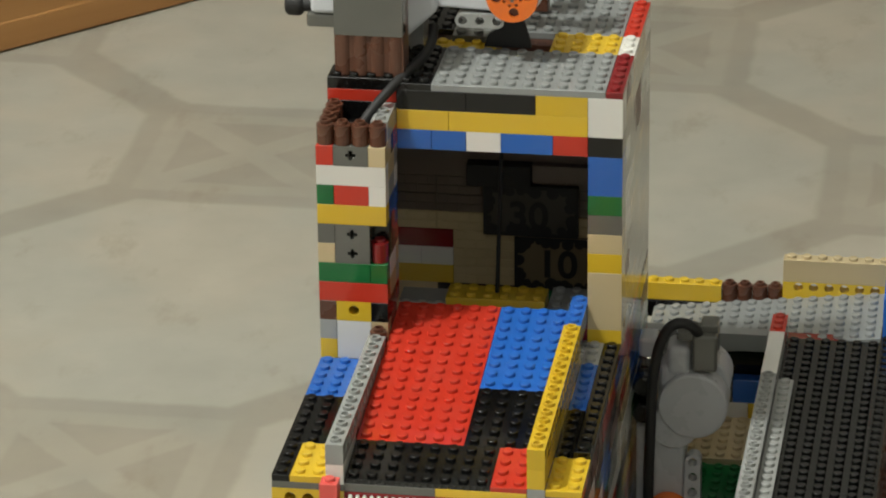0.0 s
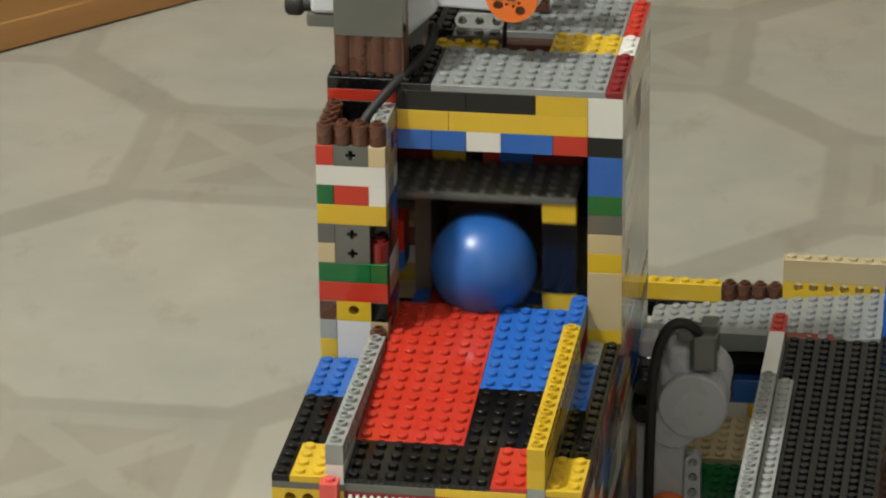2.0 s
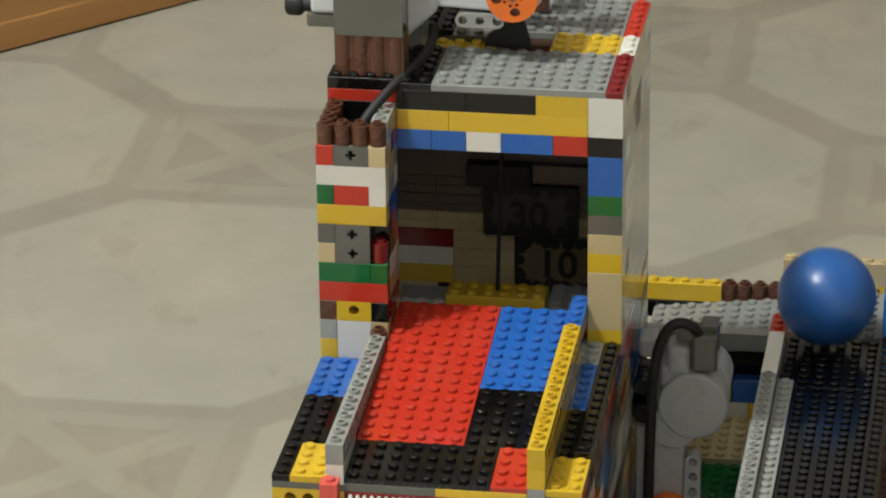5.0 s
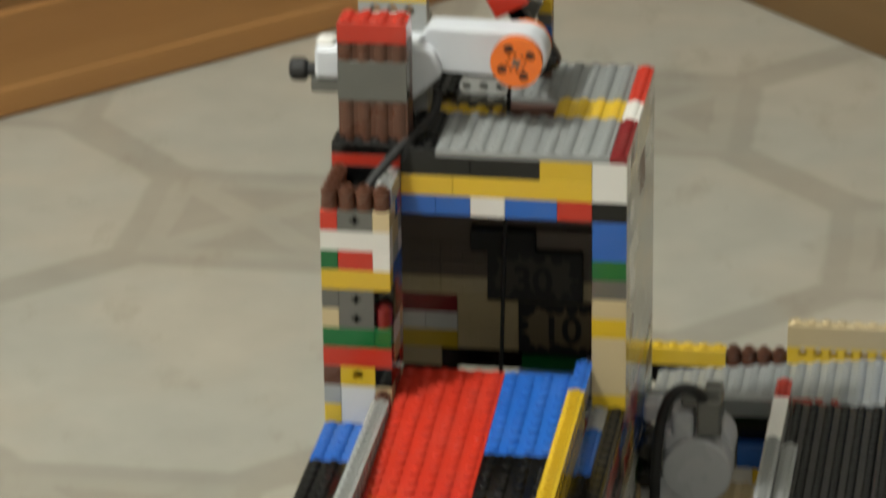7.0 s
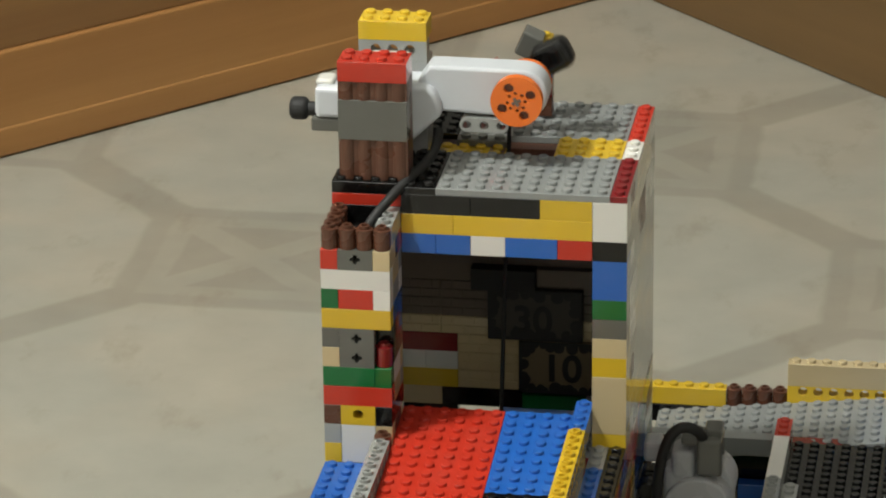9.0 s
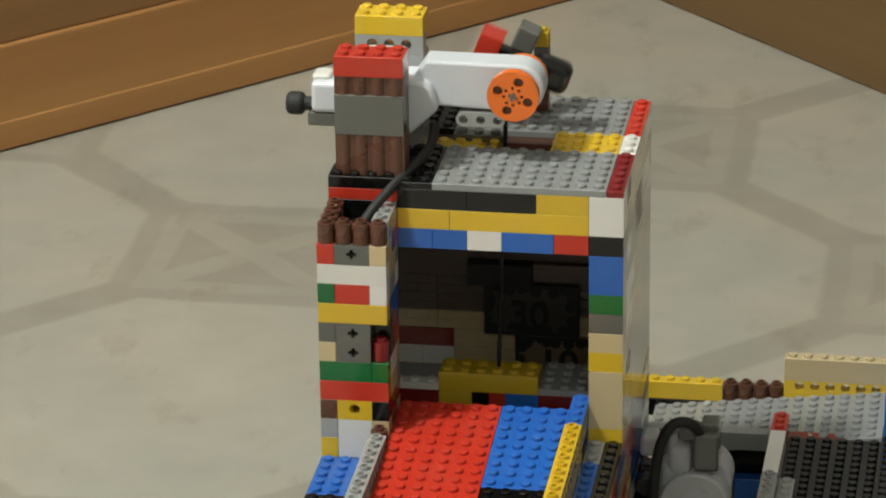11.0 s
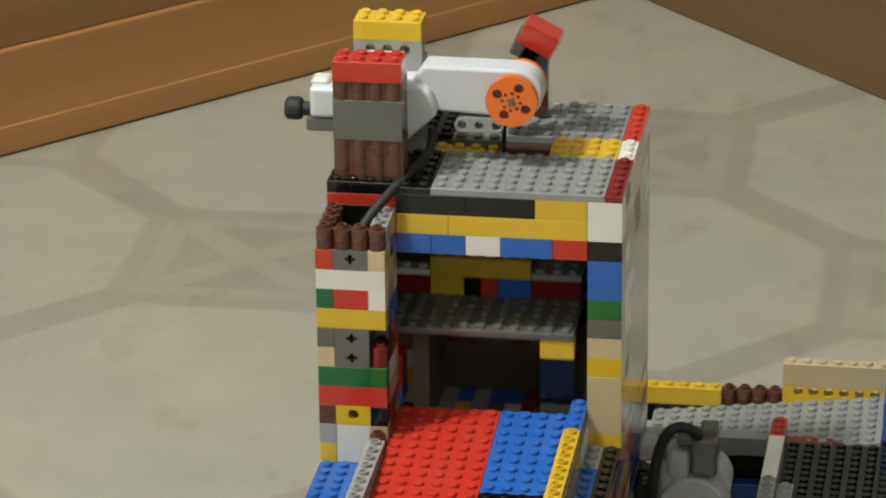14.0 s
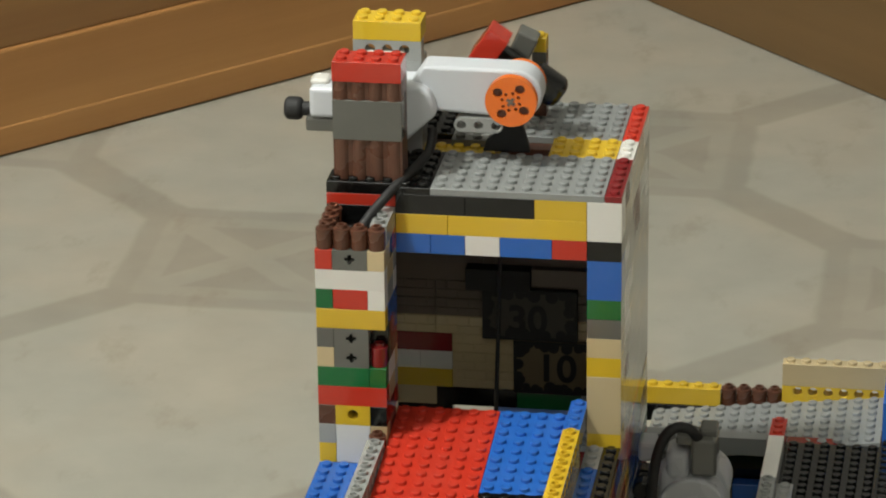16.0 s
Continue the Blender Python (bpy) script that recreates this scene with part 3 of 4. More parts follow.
def motor():
    ob = thing("winding_motor", "white and grey geared motor with an orange hub", "motor")
    # the arm with its rounded end
    bm = bmesh.new()
    prof = [(0.2, 7.4), (1.84, 7.05), (5.4, 6.9)]
    cx, cz, r = 6.4, 8.25, 1.5
    for k in range(9):
        a = radians(-75 + 160 * k / 8)
        prof.append((cx + r * math.cos(a), cz + r * math.sin(a)))
    prof += [(1.0, 9.8), (0.25, 8.7)]
    f = bm.faces.new([bm.verts.new(W(u, 4.4, v)) for u, v in prof])
    g = bmesh.ops.extrude_face_region(bm, geom=[f])
    bmesh.ops.translate(bm, vec=(0, 2.0 * S, 0), verts=[v for v in g["geom"] if isinstance(v, bmesh.types.BMVert)])
    bmesh.ops.bevel(bm, geom=list(bm.edges), offset=0.0017, segments=4, affect="EDGES", profile=0.5)
    part("gear_arm", bm, M["motor"], ob)
    bm = bmesh.new()
    prof = [(-0.6, 8.75), (0.9, 8.8), (1.45, 8.45), (1.7, 7.8), (1.85, 7.1), (0.0, 5.35), (-0.6, 5.3)]
    f = bm.faces.new([bm.verts.new(W(u, 3.6, v)) for u, v in prof])
    g = bmesh.ops.extrude_face_region(bm, geom=[f])
    bmesh.ops.translate(bm, vec=(0, 2.9 * S, 0), verts=[v for v in g["geom"] if isinstance(v, bmesh.types.BMVert)])
    bmesh.ops.bevel(bm, geom=list(bm.edges), offset=0.0022, segments=4, affect="EDGES", profile=0.5)
    part("gearbox", bm, M["motor"], ob)
    bm = bmesh.new()
    box(bm, W(-5.45, 3.0, 6.85), W(-0.3, 5.6, 8.72), 0.0022, 3)
    part("motor_can", bm, M["motor"], ob)
    bm = bmesh.new()
    box(bm, W(-2.3, 2.45, 5.6), W(0.13, 4.2, 10.82), 0.0024, 4)
    part("bracket", bm, M["white"], ob)
    bm = bmesh.new()
    box(bm, W(-5.7, 3.1, 6.0), W(-3.6, 5.5, 6.83), 0.001, 2)
    part("end_block", bm, M["dgrey"], ob)
    bm = bmesh.new()
    box(bm, W(-5.5, 3.6, 8.6), W(-4.4, 5.0, 9.0), 0.0018, 3)
    part("clip", bm, M["white"], ob)
    bm = bmesh.new()
    cyl(bm, W(-7.05, 3.9, 7.1), W(-5.95, 3.9, 7.1), 0.68 * S, 24, 0.0026, 4)
    cyl(bm, W(-6.2, 3.9, 7.1), W(-5.3, 3.9, 7.1), 0.42 * S, 18)
    part("plug", bm, M["rubber"], ob)
    bm = bmesh.new()
    ring(bm, W(6.4, 6.3, 8.25), 1.0 * S, 1.45 * S, 0.4 * S, 0, 36, "Y")
    part("rear_rim", bm, M["orange"], ob)
    bm = bmesh.new()
    pierced(bm, [(3.2 + 0.43 * math.cos(radians(90 + 180 * k / 10)), 6.35 + 0.43 * math.sin(radians(90 + 180 * k / 10))) for k in range(11)]
            + [(5.2 + 0.43 * math.cos(radians(-90 + 180 * k / 10)), 6.35 + 0.43 * math.sin(radians(-90 + 180 * k / 10))) for k in range(11)],
            [(3.2 + k, 6.35, 0.27) for k in range(3)], 0.9)
    bm.transform(Matrix.Translation(W(0, 4.3, 0)))
    part("beam", bm, M["grey"], ob, "light grey beam with three round holes")
    # orange hub disc that turns
    bm = bmesh.new()
    pierced(bm, [(1.5 * math.cos(radians(9 * k)), 1.5 * math.sin(radians(9 * k))) for k in range(40)],
            [(0.92 * math.cos(radians(90 * k)), 0.92 * math.sin(radians(90 * k)), 0.29) for k in range(4)]
            + [(0.52 * math.cos(radians(90 * k + d)), 0.52 * math.sin(radians(90 * k + d)), 0.1) for k in range(4) for d in (-22, 22)], 0.3)
    bm.transform(Matrix.Translation((0, -0.33 * S, 0)))
    cyl(bm, (0, -0.08 * S, 0), (0, 0.35 * S, 0), 1.5 * S, 40, 0.0009, 3)
    hub = part("hub", bm, M["orange"], ob, "orange hub disc with four holes")
    hub.location = HUB
    # brown disc behind the holes, coloured for the shade inside them
    bm = bmesh.new()
    ring(bm, (0, 0, 0), 0, 1.3 * S, -0.07 * S, -0.1 * S, 32, "Y")
    part("hub_recess", bm, M["brown"], hub)
    bm = bmesh.new()
    box(bm, (-0.27 * S, -0.38 * S, -0.09 * S), (0.27 * S, -0.2 * S, 0.09 * S))
    box(bm, (-0.09 * S, -0.383 * S, -0.27 * S), (0.09 * S, -0.2 * S, 0.27 * S))
    part("axle_socket", bm, M["dbrown"], hub)
    return ob, hub


winder, hub = motor()


def crank():
    """The arm on the far end of the axle; it turns with the hub."""
    ob = new("crank")
    ob.parent = winder
    ob.location = W(6.1, 9.0, 8.3)
    bm = bmesh.new()
    box(bm, (-0.5 * S, -0.45 * S, -0.6 * S), (0.5 * S, 0.45 * S, 1.75 * S), 0.001, 2)
    cyl(bm, (0, -2.2 * S, 0), (0, 0.5 * S, 0), 0.25 * S, 12)
    part("crank_arm", bm, M["black"], ob)
    bm = bmesh.new()
    box(bm, (-1.1 * S, -0.95 * S, 1.55 * S), (1.1 * S, 0.95 * S, 2.95 * S), 0.0005, 2)
    part("crank_weight", bm, M["red"], ob, "red brick at the end of the crank")
    bm = bmesh.new()
    box(bm, (-0.95 * S, -0.8 * S, -2.9 * S), (0.95 * S, 0.8 * S, -0.5 * S), 0.0045, 4)
    part("crank_counterweight", bm, M["black"], ob, "black rounded block opposite the red brick")
    return ob


turner = crank()


def bearing():
    ob = thing("axle_bearing", "grey and yellow bearing block behind the motor", "toy block")
    for z0, z1, c in ((4.2, 5.4, "brown"), (5.4, 6.6, "dred"), (6.6, 7.4, "blue"), (7.4, 8.2, "dgrey"), (8.2, 9.1, "yellow")):
        bm = bmesh.new()
        box(bm, W(6.3, 12, z0), W(7.15, 13, z1 - 0.01), 0.0002)
        if c == "yellow":
            knob(bm, W(6.72, 12.5, ZF), (z1 - 0.01 - ZF) * S)
        part("brick", bm, M[c], ob)
    bm = bmesh.new()
    box(bm, (-0.65 * S, 0, -0.75 * S), (0.65 * S, 1.6 * S, 0.75 * S), 0.001, 2)
    j = part("joint_block", bm, M["dgrey"], ob)
    j.matrix_basis = Matrix.Translation(W(5.95, 10.6, 9.0)) @ pose(0, 0, 0, 0, 24, 0)
    return ob


bearing()


def tube(name, pts, r, mat, parent, label=""):
    cu = bpy.data.curves.new(name, "CURVE")
    cu.dimensions, cu.bevel_depth, cu.bevel_resolution, cu.resolution_u = "3D", r, 3, 10
    sp = cu.splines.new("NURBS")
    sp.points.add(len(pts) - 1)
    for p, q in zip(sp.points, pts):
        p.co = (*W(*q), 1)
    sp.use_endpoint_u = True
    sp.order_u = 4
    cu.materials.append(mat)
    ob = new(name, cu)
    ob.parent = parent
    return ob


cable = thing("motor_cable", "black rubber cable from the motor into the column", "cable")
tube("cable", [(1.5, 4.6, 5.9), (1.55, 4.0, 5.2), (1.35, 2.9, 4.7), (0.5, 1.0, 4.4), (-0.55, -0.8, 3.55), (-1.6, -2.3, 2.5), (-2.2, -2.9, 1.2)], 0.29 * S, M["rubber"], cable)

# ---- lift cage ----
CAGE = W(0, 0, 0)


def lift_cage():
    ob = thing("lift_cage", "lift cage of grey plates and mixed bricks on a string", "toy lift")
    # roof
    brick(ob, 0.15, 0.9, -1.2, 10, 6, "dgrey", 0.4)
    brick(ob, 0.15, 6.9, -1.2, 10, 2, "dgrey", 0.4, False)
    brick(ob, -1.85, 0.9, -1.2, 2, 8, "dgrey", 0.4)
    course(ob, -2.0, 5.9, -0.8, [(3, "dred"), (2, "yellow"), (1, "black"), (1, "red"), (2, "blue"), (3, "dred")], 2)
    brick(ob, 1.0, 5.9, 0.4, 6, 2, "yellow", 1.2)
    brick(ob, 7.0, 5.9, 0.4, 3, 4, "grey", 0.4)
    brick(ob, -2.0, 5.9, 0.4, 3, 1, "white", 0.4)
    brick(ob, -2.0, 6.9, 0.4, 3, 2, "grey", 0.4, False)
    # front right post
    brick(ob, 8.15, 1.0, -2.4, 2, 1, "yellow", 1.2, False)
    brick(ob, 8.15, 1.0, -6.9, 2, 1, "black", 4.5, False)
    brick(ob, 8.15, 1.0, -8.05, 2, 1, "yellow", 1.15, False)
    brick(ob, 8.15, 1.0, -9.2, 2, 1, "black", 1.15, False)
    # left side
    brick(ob, -1.15, 2.2, -5.2, 1, 2, "red", 1.9, False)
    brick(ob, -1.15, 2.2, -6.4, 1, 2, "blue", 1.2, False)
    brick(ob, 0.15, 4.2, -8.5, 1, 6, "dbrown", 7.3, False)
    brick(ob, 9.15, 2.0, -8.9, 1, 8, "black", 7.7, False)
    brick(ob, 0.15, 10.9, -9.2, 10, 1, "dbrown", 3.2, False)
    brick(ob, 0.15, 10.9, -6.0, 10, 1, "brown", 1.2, False)
    brick(ob, 0.15, 10.9, -4.8, 10, 1, "dbrown", 3.6, False)
    # floor strips
    brick(ob, 0.15, 0.0, -9.85, 10, 1, "black", 0.55, False)
    brick(ob, 0.15, 0.9, -9.6, 10, 10, "black", 0.64, False)
    strips = [(0.15, 1, [(4, "blue"), (5, "blue")]), (1.15, 1, [(5, "red"), (4, "grey")]), (2.15, 1, [(7, "yellow"), (2, "blue")]),
              (3.15, 1, [(2, "yellow"), (4, "grey"), (3, "grey")]), (4.15, 2, [(2, "blue")]), (6.15, 2, [(2, "yellow"), (2, "blue")])]
    for x, col in ((4.15, "dgrey"), (5.15, "white")):
        brick(ob, x, 2.9, -8.95, 1, 5, col, 0.4, False, name="tile")
        brick(ob, x, 7.9, -8.95, 1, 2, "blue", 0.4, False, name="tile")
    brick(ob, 6.15, 4.9, -8.95, 2, 2, "white", 0.4, False, name="tile")
    round_brick(ob, 6.9, 5.0, -8.55, "dgrey", 0.6)
    brick(ob, 6.15, 6.9, -8.95, 2, 3, "dred", 0.4, False, name="tile")
    for x, w, items in strips:
        y = 0.9
        for n, c in items:
            brick(ob, x, y, -8.95, w, n, c, 0.4, False, name="tile")
            y += n
    bm = bmesh.new()
    pts = [(7.15, 1.15), (7.75, 1.75), (7.4, 1.75), (7.4, 2.65), (6.9, 2.65), (6.9, 1.75), (6.55, 1.75)]
    f = bm.faces.new([bm.verts.new(W(u, v, -8.52)) for u, v in pts])
    g = bmesh.ops.extrude_face_region(bm, geom=[f])
    bmesh.ops.translate(bm, vec=(0, 0, -0.03 * S), verts=[v for v in g["geom"] if isinstance(v, bmesh.types.BMVert)])
    part("arrow_print", bm, M["black"], ob)
    return ob


cage = lift_cage()


def ball(name, mat, label):
    bm = bmesh.new()
    bmesh.ops.create_uvsphere(bm, u_segments=64, v_segments=40, radius=3.12 * S)
    ob = new(name, mesh_of(name, bm, mat, True))
    return tagged(ob, label, "ball")


blue_ball = ball("ball", plastic("blue_ball_plastic", (0.022, 0.115, 0.40), 0.3, 0.0), "smooth blue plastic ball")
red_ball = ball("ball", plastic("red_ball_plastic", (0.60, 0.034, 0.018), 0.33, 0.0), "smooth red plastic ball")

strings = []
for k in range(9):
    bm = bmesh.new()
    cyl(bm, (0, 0, 0), (0, 0, 2.7 * S), 0.13 * S, 8)
    s = new("string_piece", mesh_of("string_piece", bm, M["rubber"]))
    tagged(s, "black string piece that hoists the lift cage", "string", "hoisting string")
    strings.append(s)


bm = bmesh.new()
f = bm.faces.new([bm.verts.new((u * S, 0, v * S)) for u, v in ((-1.45, 0.0), (1.35, 0.0), (1.2, 0.75), (0.85, 1.9), (-0.35, 1.95), (-0.6, 1.15), (-1.2, 0.75))])
g = bmesh.ops.extrude_face_region(bm, geom=[f])
bmesh.ops.translate(bm, vec=(0, 0.35 * S, 0), verts=[v for v in g["geom"] if isinstance(v, bmesh.types.BMVert)])
bmesh.ops.bevel(bm, geom=list(bm.edges), offset=0.0006, segments=2, affect="EDGES", profile=0.5)
slack = tagged(new("string_slack", mesh_of("string_slack", bm, M["rubber"])), "slack loop of black string above the roof slot", "string", "hoisting string")


# ---- return track ----
def return_track():
    ob = thing("return_track", "return track of black studded ramp and grey plates", "toy track")
    # black ramp, falling away from the viewer
    tilt = math.degrees(math.atan(0.061))
    m = Matrix.Translation(W(21.2, 22, -20.95)) @ pose(0, 0, 0, -tilt)
    for k in range(5):
        brick(ob, 0, -8 * (k + 1), -0.4, 6, 8, "black", 0.4, m=m)
    brick(ob, 0, 0.02, -0.5, 6, 1, "dred", 0.5, False, m=m)
    # left rail
    brick(ob, -1, -2, 0.0, 1, 3, "red", 1.2, m=m)
    brick(ob, -1, -9, 0.0, 1, 7, "white", 1.2, False, m=m)
    brick(ob, -1, -25, 0.0, 1, 16, "grey", 1.2, True, True, m=m)
    brick(ob, -1, -40, 0.0, 1, 15, "grey", 1.2, True, True, m=m)
    brick(ob, -1, -40, -1.2, 1, 40, "grey", 1.2, False, m=m)
    brick(ob, 0, -40, 0.0, 1, 32, "grey", 0.4, True, False, m=m)
    # right wall
    brick(ob, 6, -40, -0.4, 1, 40, "black", 1.6, m=m)
    brick(ob, 7, 18, -22, 1, 9, "blue", 5.0, m=Matrix.Translation(W(20.3, 2, 0)))
    brick(ob, 7, -20, -25.2, 1, 36, "brown", 3.0, m=Matrix.Translation(W(21, 2, 0)))
    # cross slope that runs down towards the tower
    q = Matrix.Translation(W(12.0, 22, -22.4)) @ pose(0, 0, 0, 0, -math.degrees(math.atan(0.115)), 0)
    brick(ob, 0, 0.0, -0.4, 16, 7, "mgrey", 0.4, m=q)
    brick(ob, 11, 21, -21.6, 9, 1, "mgrey", 1.2, False)
    brick(ob, 4.5, 15.2, -22.9, 7, 13, "grey", 0.4, False, name="landing_plate")
    for x, y in ((5, 16), (10, 16), (5, 26), (10, 26)):
        brick(ob, x, y, ZF, 1, 1, "black", 5.09, False, name="pillar")
    # wall behind
    brick(ob, 10.4, 29, -21.95, 6, 1, "yellow", 1.2)
    brick(ob, 10.4, 29, -23.2, 7, 1, "black", 1.2, False)
    for k in range(4):
        round_brick(ob, 16.4 + k, 29, -21.95, "brown")
    brick(ob, 17.4, 29, -23.2, 3, 1, "dgrey", 1.2, False)
    brick(ob, 20.4, 29, -22.6, 8, 1, "yellow", 1.2, False)
    holed(ob, 20.4, 29, -21.4, 8, 1, "yellow", [k + 1.0 for k in range(7)], studs=False, hz=0.85)
    brick(ob, 20.4, 29, -20.2, 8, 1, "tan", 1.55)
    # supports below the slope
    brick(ob, 17.8, 22, -25.75, 4, 1, "blue", 1.6, False)
    brick(ob, 18.8, 22, -26.95, 3, 1, "yellow", 1.2, False)
    brick(ob, 16.8, 22, -25.75, 1, 1, "dgrey", 1.2, False)
    brick(ob, 16.8, 22, -26.95, 2, 1, "white", 1.2, False)
    # black backing brick, stands for the shade under the slope
    brick(ob, 13, 23.2, -27.2, 9, 1, "black", 4.6, False)
    brick(ob, 14, 16.0, -27.2, 8, 7, "tan", 0.4)
    brick(ob, 14, 4, -27.6, 7, 12, "green", 0.4)
    brick(ob, 20, 8, ZF, 1, 2, "brown", 4.2, False)
    brick(ob, 21.2, -16, ZF, 5, 38, "dgrey", 4.0, False, name="underframe")
    return ob


return_track()


def drive():
    """Grey drive motor standing beside the tower, with its looped cable."""
    ob = thing("drive_motor", "grey drive motor with round cap beside the tower", "motor")
    y = 6.0
    bm = bmesh.new()
    cyl(bm, W(16.65, y, -18.42), W(16.65, y + 2.4, -18.42), 2.1 * S, 48, 0.0012, 3)
    part("cap", bm, M["cool"], ob)
    bm = bmesh.new()
    cyl(bm, W(16.85, y + 1.6, -17.7), W(16.85, y + 4.2, -17.7), 1.9 * S, 40, 0.001, 2)
    part("gearbox", bm, M["cool"], ob)
    bm = bmesh.new()
    box(bm, W(14.5, y + 0.5, -18.6), W(16.2, y + 2.5, -15.9), 0.004, 3)
    box(bm, W(15.0, y + 0.4, -16.6), W(16.4, y + 2.5, -14.7), 0.003, 3)
    part("neck", bm, M["cool"], ob)
    bm = bmesh.new()
    box(bm, W(16.55, y + 0.3, -16.2), W(18.05, y + 2.5, -13.85), 0.0014, 2)
    box(bm, W(16.95, y + 1.0, -14.2), W(18.0, y + 2.5, -13.4), 0.001, 2)
    box(bm, W(15.6, y + 0.5, -14.3), W(16.7, y + 2.4, -13.75), 0.001, 2)
    part("connector", bm, M["dgrey"], ob)
    bm = bmesh.new()
    box(bm, W(14.2, y + 0.3, ZF + 1), W(16.2, y + 2.4, -19.6), 0.002, 3)
    part("leg", bm, M["cool"], ob)
    bm = bmesh.new()
    cyl(bm, W(15.5, y + 0.15, -19.9), W(15.5, y + 2, -19.9), 1.45 * S, 32, 0.001)
    part("shoulder", bm, M["cool"], ob)
    bm = bmesh.new()
    cyl(bm, W(15.3, y - 0.9, -25.5), W(15.3, y + 0.2, -25.5), 1.3 * S, 32, 0.001)
    part("hub", bm, M["orange"], ob, "orange hub disc")
    bm = bmesh.new()
    pierced(bm, [(16.72 + 0.48 * math.cos(radians(18 * k)), -22.1 + 0.48 * math.sin(radians(18 * k))) for k in range(11)] + [(16.24, -27.6), (17.2, -27.6)],
            [(16.72, -22.1 - k, 0.29) for k in range(6)], 0.9)
    bm.transform(Matrix.Translation(W(0, y, 0)))
    part("beam", bm, M["cool"], ob, "light grey upright beam with round holes")
    bm = bmesh.new()
    box(bm, W(13.15, y + 1, -20.4), W(14.1, y + 2.5, -16.4), 0.002, 2)
    cyl(bm, W(13.65, y - 0.1, -17.2), W(13.65, y + 1.2, -17.2), 0.62 * S, 14, 0.001)
    cyl(bm, W(13.65, y - 0.1, -19.0), W(13.65, y + 1.2, -19.0), 0.62 * S, 14, 0.001)
    part("axle_joint", bm, M["black"], ob)
    bm = bmesh.new()
    box(bm, W(13.3, y + 0.8, -15.7), W(14.4, y + 2.5, -14.4), 0.002, 2)
    part("side_bracket", bm, M["cool"], ob)
    bm = bmesh.new()
    box(bm, W(13.2, y + 0.9, ZF + 0.5), W(14.1, y + 2.2, -20.1), 0.001, 2)
    part("side_leg", bm, M["cool"], ob)
    c = thing("drive_cable", "black cable looping over the drive motor", "cable")
    tube("cable", [(16.9, y + 0.9, -14.1), (16.8, y + 0.3, -13.4), (16.3, y, -12.75), (15.2, y - 0.2, -12.85), (14.5, y - 0.4, -14.5), (14.25, y - 0.5, -17), (14.2, y - 0.6, -20), (14.1, y - 0.7, -23.5), (14.1, y - 0.7, -27.5)], 0.33 * S, M["rubber"], c)
    return ob


drive()


# ---- movement ----
def lerp(table, t):
    for a, b in zip(table, table[1:]):
        if t <= b[0]:
            u = (t - a[0]) / (b[0] - a[0])
            return [p + (q - p) * u for p, q in zip(a[1:], b[1:])]
    return list(table[-1][1:])


# studs by which the cage hangs below its highest place
DROP = [(0, 13.55), (0.3, 12.9), (0.6, 12.2), (0.9, 11.1), (1.0, 10.2), (1.1, 9.1), (1.2, 8.0), (1.3, 7.2), (1.4, 6.4), (1.5, 5.95), (1.6, 5.6), (1.7, 5.2), (1.8, 4.7), (1.9, 3.6), (2.0, 2.25),
        (2.1, 0.9), (2.3, 0.05), (2.4, 0), (3.05, 0), (3.2, 0.05), (3.3, 0.5), (3.4, 2.3), (3.5, 4.0), (3.6, 5.1), (3.7, 5.45), (3.8, 5.9), (3.9, 6.4), (4.0, 7.4), (4.1, 8.85), (4.2, 10.5),
        (4.5, 12.3), (5.0, 13.4), (5.5, 15.0), (6.0, 15.6), (9.2, 15.6), (10.2, 14.4), (11.0, 12.0), (11.3, 10.6), (11.5, 9.1), (11.6, 8.0), (11.7, 7.4), (11.8, 6.45), (11.9, 6.0), (12.0, 5.75),
        (12.1, 5.25), (12.2, 4.95), (12.3, 4.2), (12.4, 2.7), (12.5, 1.65), (12.6, 0.6), (12.75, 0), (13.5, 0), (13.6, 0.1), (13.7, 0.3), (13.8, 0.9), (13.9, 2.6), (14.0, 4.25), (14.2, 5.4), (14.4, 6.4),
        (14.5, 7.2), (14.6, 8.6), (14.7, 9.9), (14.8, 11.1), (15.0, 12.2), (15.5, 13.5), (15.8, 14.4), (16.0, 15.2)]
# studs by which the cage sways sideways in its shaft
SWAY = [(0, 0.75), (0.6, 0.7), (0.9, 0.15), (1.0, 0), (1.3, 0), (1.4, 0.08), (1.5, 0.46), (1.6, 0.54), (1.7, 0.73), (1.8, 0.77), (1.9, 0.42), (2.0, 0.08), (2.1, -0.2), (2.3, -0.1), (3.2, -0.08), (3.5, 0),
        (3.6, 0.73), (3.9, 0.7), (4.0, 0.2), (4.1, 0), (4.2, 0.25), (4.5, 0.6), (5.0, 0.75), (9.2, 0.75), (11.0, 0.3), (11.5, 0.1), (11.6, -0.1), (11.7, 0), (11.8, 0.15), (11.9, 0.46), (12.0, 0.54), (12.1, 0.62),
        (12.2, 0.7), (12.3, 0.65), (12.4, 0.04), (12.5, 0), (12.6, -0.2), (12.8, -0.1), (13.8, -0.1), (14.0, -0.03), (14.1, 0.5), (14.2, 0.7), (14.4, 0.65), (14.6, -0.04), (14.8, 0.2), (15.0, 0.65), (15.2, 0.7), (16.0, 0.77)]
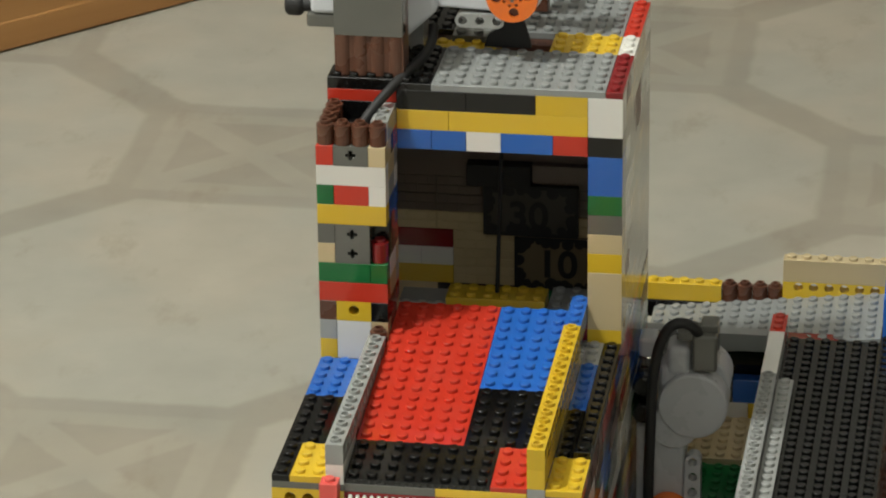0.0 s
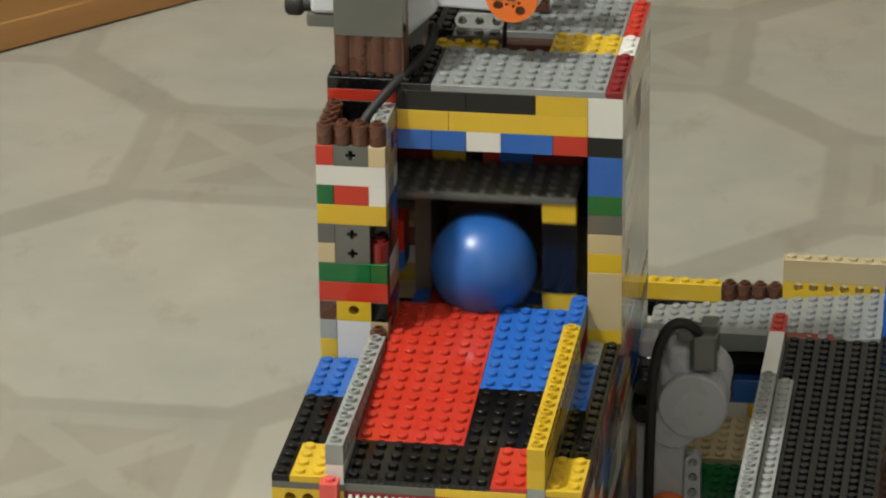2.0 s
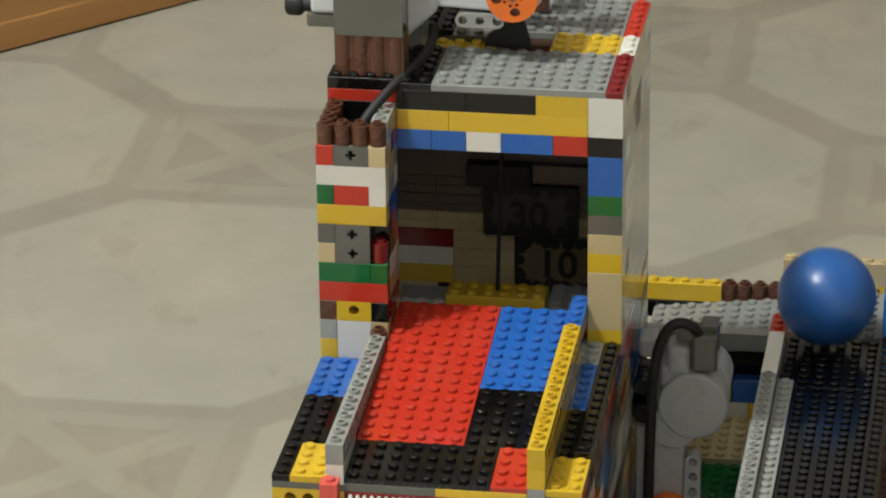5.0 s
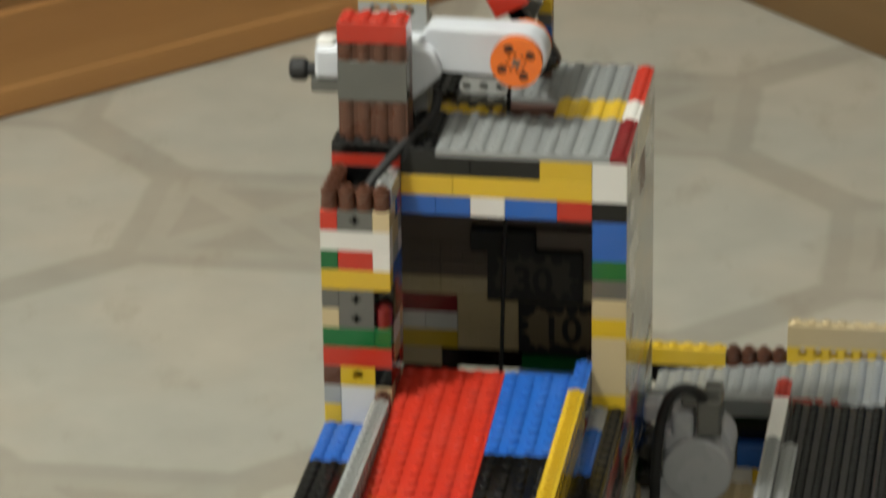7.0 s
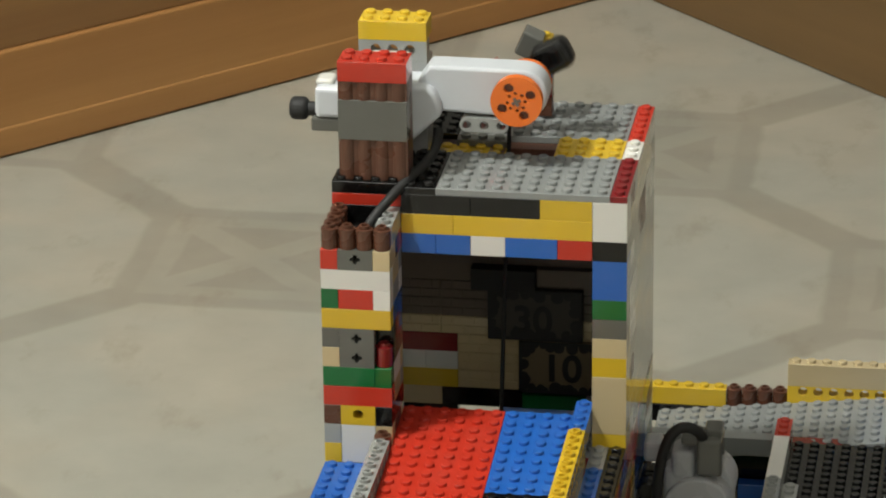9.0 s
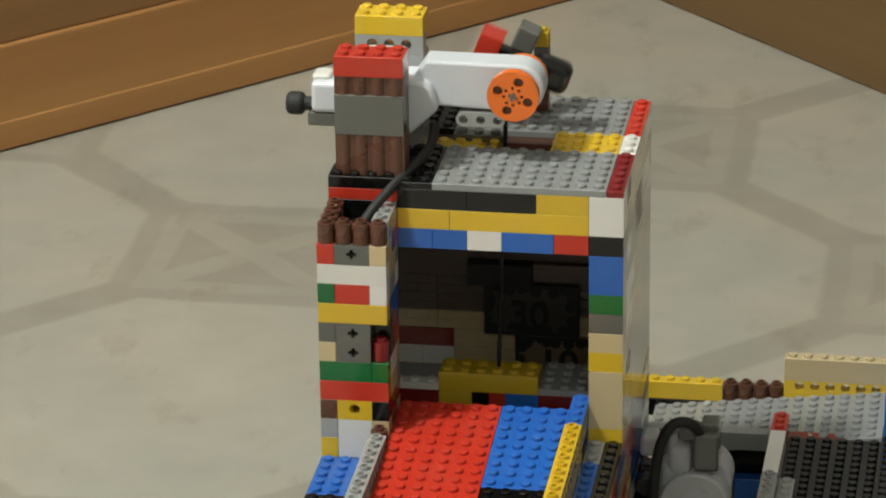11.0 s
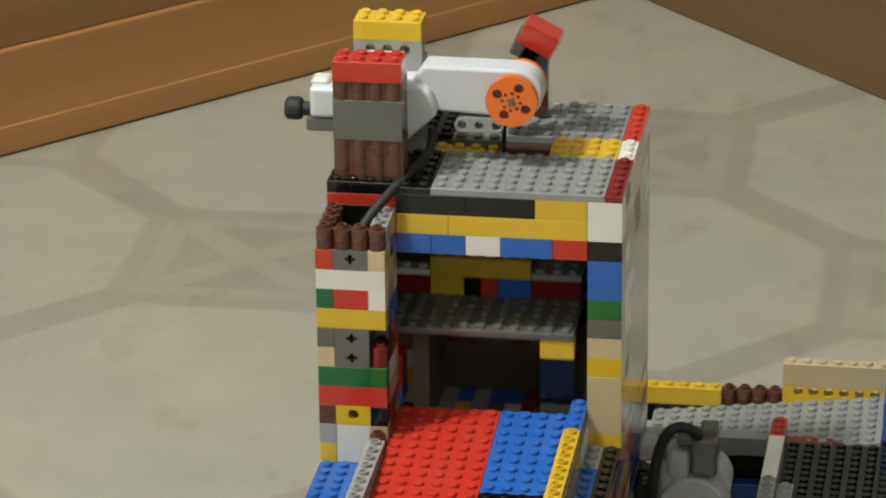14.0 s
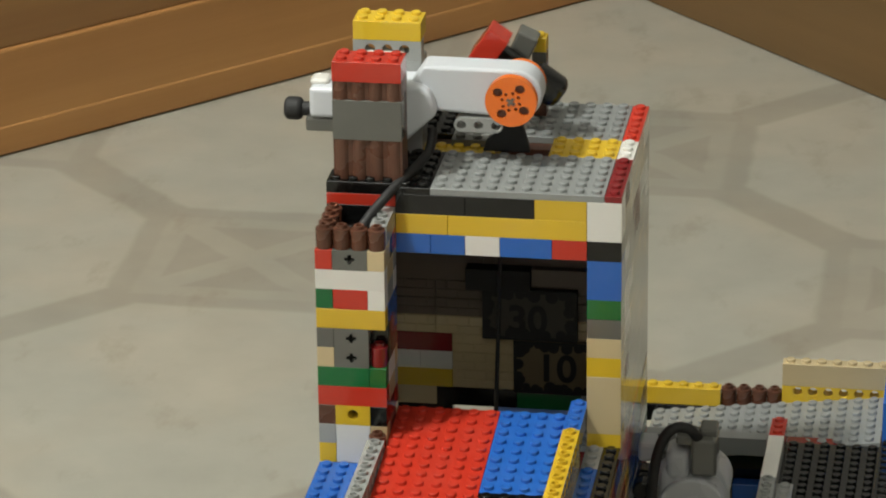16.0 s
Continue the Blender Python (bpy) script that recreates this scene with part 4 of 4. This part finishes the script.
# where each ball lies across the cage's floor
LIE_BLUE = [(0, 4.05), (1.4, 4.05), (1.5, 4.2), (1.6, 4.65), (1.7, 5.4), (1.8, 5.46), (1.9, 5.35), (2.0, 4.75), (16, 4.75)]
LIE_RED = [(0, 4.65), (10, 4.65), (11.6, 4.05), (11.9, 4.1), (12.0, 4.7), (12.1, 5.3), (12.2, 5.6), (12.3, 5.6), (12.4, 5.15), (16, 5.15)]
# the turn of the winding axle, in degrees
TURN = [(0, 1164), (0.85, 1487), (0.95, 1509), (1.05, 1530), (1.15, 1549), (1.35, 1630), (1.55, 1725), (1.75, 1772), (1.95, 1848), (2.15, 1890), (2.35, 1906),
        (3.0, 1908), (3.3, 1891), (3.5, 1828), (3.7, 1755), (3.9, 1650), (4.1, 1543), (4.3, 1467), (4.5, 1400), (4.7, 1290), (4.9, 1190), (5.0, 1159), (5.1, 1135),
        (5.2, 1107), (5.3, 1070), (5.5, 1025), (6.3, 692), (8.0, 692), (8.5, 782), (8.6, 818), (8.7, 855), (8.8, 890), (8.9, 922), (9.0, 962), (9.1, 1000), (9.2, 1035), (11.3, 1847), (11.4, 1869), (11.5, 1890), (11.6, 1909),
        (11.8, 1990), (12.0, 2085), (12.2, 2132), (12.4, 2208), (12.6, 2250), (12.8, 2266), (13.5, 2268), (13.8, 2251), (14.0, 2188), (14.2, 2115), (14.4, 2010),
        (14.6, 1903), (14.8, 1827), (15.0, 1760), (15.2, 1650), (15.4, 1570), (15.5, 1519), (15.6, 1495), (15.7, 1467), (15.8, 1430), (16.0, 1385)]
# ball centres, in studs; inside the cage the height follows the cage
QUEUE = (8.5, 21.0, -19.38)
ROLL_BLUE = [(2.1, 3.8, 1.1, -6.5), (2.2, 3.4, 0.7, -6.15), (2.3, 3.55, -2.5, -6.47), (2.4, 3.7, -5.7, -6.8), (2.5, 3.65, -8.9, -7.13), (2.6, 3.55, -12.3, -7.48), (2.7, 3.5, -16.0, -7.88),
             (2.8, 3.4, -19.8, -8.3), (2.95, 3.4, -26, -12.5), (3.15, 3.7, -30, -24.7),
             (3.6, 14, -26, -24.7), (4.2, 23.9, -12, -17.6), (4.5, 24.0, -4.0, -16.0), (4.75, 24.1, 7.4, -16.4), (4.95, 23.9, 17.2, -17.0), (5.05, 23.5, 24.5, -17.8), (5.15, 21.3, 25, -18.0),
             (5.25, 18.2, 25, -18.4), (5.35, 14.2, 25, -18.85), (5.5, *QUEUE), (6.5, *QUEUE), (7.5, 5.5, 16.5, -19.38), (16.0, 5.5, 16.5, -19.38)]
ROLL_RED = [(12.5, 4.15, 1.6, -7.15), (12.6, 3.35, 1.4, -6.35), (12.7, 3.5, -0.4, -6.25), (12.8, 3.55, -3.7, -6.59), (12.9, 3.25, -7.2, -6.96), (13.0, 3.1, -10.7, -7.32), (13.1, 2.6, -14.4, -7.72),
            (13.2, 2.6, -18.1, -8.1), (13.3, 2.6, -22, -9.4),
            (13.45, 2.8, -26, -13.5), (13.65, 3.7, -30, -24.7), (14.1, 14, -26, -24.7), (14.7, 23.9, -12, -17.6), (15.0, 24.5, -4.6, -16.0), (15.1, 24.6, 0.7, -16.33), (15.2, 24.6, 6.2, -16.67), (15.3, 24.6, 11.6, -17.0),
            (15.4, 24.6, 17.1, -17.33), (15.5, 24.3, 22.6, -17.67), (15.6, 21.9, 25.7, -17.95), (15.7, 18.7, 25.4, -18.31), (15.8, 14.8, 25.7, -18.75), (15.9, 10.9, 25.3, -19.2), (16.0, 8.0, 22.3, -19.38)]


def motions():
    steps = [round(0.1 * k, 1) for k in range(161)]
    walk(cage, [(t, Matrix.Translation((lerp(SWAY, t)[0] * S, 0, -lerp(DROP, t)[0] * S))) for t in steps])
    for ob in (hub, turner):
        base_at = ob.location.copy()
        walk(ob, [(t, Matrix.Translation(base_at) @ pose(0, 0, 0, 0, lerp(TURN, t)[0], 0)) for t in [k / 30 for k in range(481)]])
    for k, s in enumerate(strings):
        rows = []
        for t in steps:
            z = min(3.5, 1.4 - lerp(DROP, t)[0] + 2.6 * k)
            rows.append((t, Matrix.Translation(W(5.25 - 0.032 * (4 - z), 7.0, z)) @ pose(0, 0, 0, 0, 1.83, 0)))
        walk(s, rows)

    # slack of the string, drawn up behind the arm when the string is tight
    up = [(0, 0), (0.5, 0), (0.9, 1), (4.7, 1), (5.0, 0), (5.8, 0), (6.3, 1), (15.15, 1), (15.3, 0), (16, 0)]
    walk(slack, [(t, Matrix.Translation(W(5.6, 6.2, 4.05 + 3.6 * lerp(up, t)[0]))) for t in steps])

    def roll(t, first, table, lie, y):
        if t <= first:
            return (lerp(lie, t)[0], y, -8.55 + 3.12 - lerp(DROP, t)[0])
        return lerp(table, t)

    rows = []
    for t in steps:
        p = roll(t, 2.0, [(2.0, 4.75, 1.5, -5.43 - 2.25)] + ROLL_BLUE, LIE_BLUE, 1.5)
        rows.append((t, Matrix.Translation(W(*p))))
    walk(blue_ball, rows)
    rows = []
    for t in steps:
        if t <= 4.6:
            p = QUEUE
        elif t <= 6.2:
            p = lerp([(4.6, *QUEUE), (6.2, 4.65, 1.5, -5.43 - 15.6)], t)
        else:
            p = roll(t, 12.4, [(12.4, 5.15, 1.5, -5.43 - 2.7)] + ROLL_RED, LIE_RED, 1.5)
        rows.append((t, Matrix.Translation(W(*p))))
    walk(red_ball, rows)


motions()
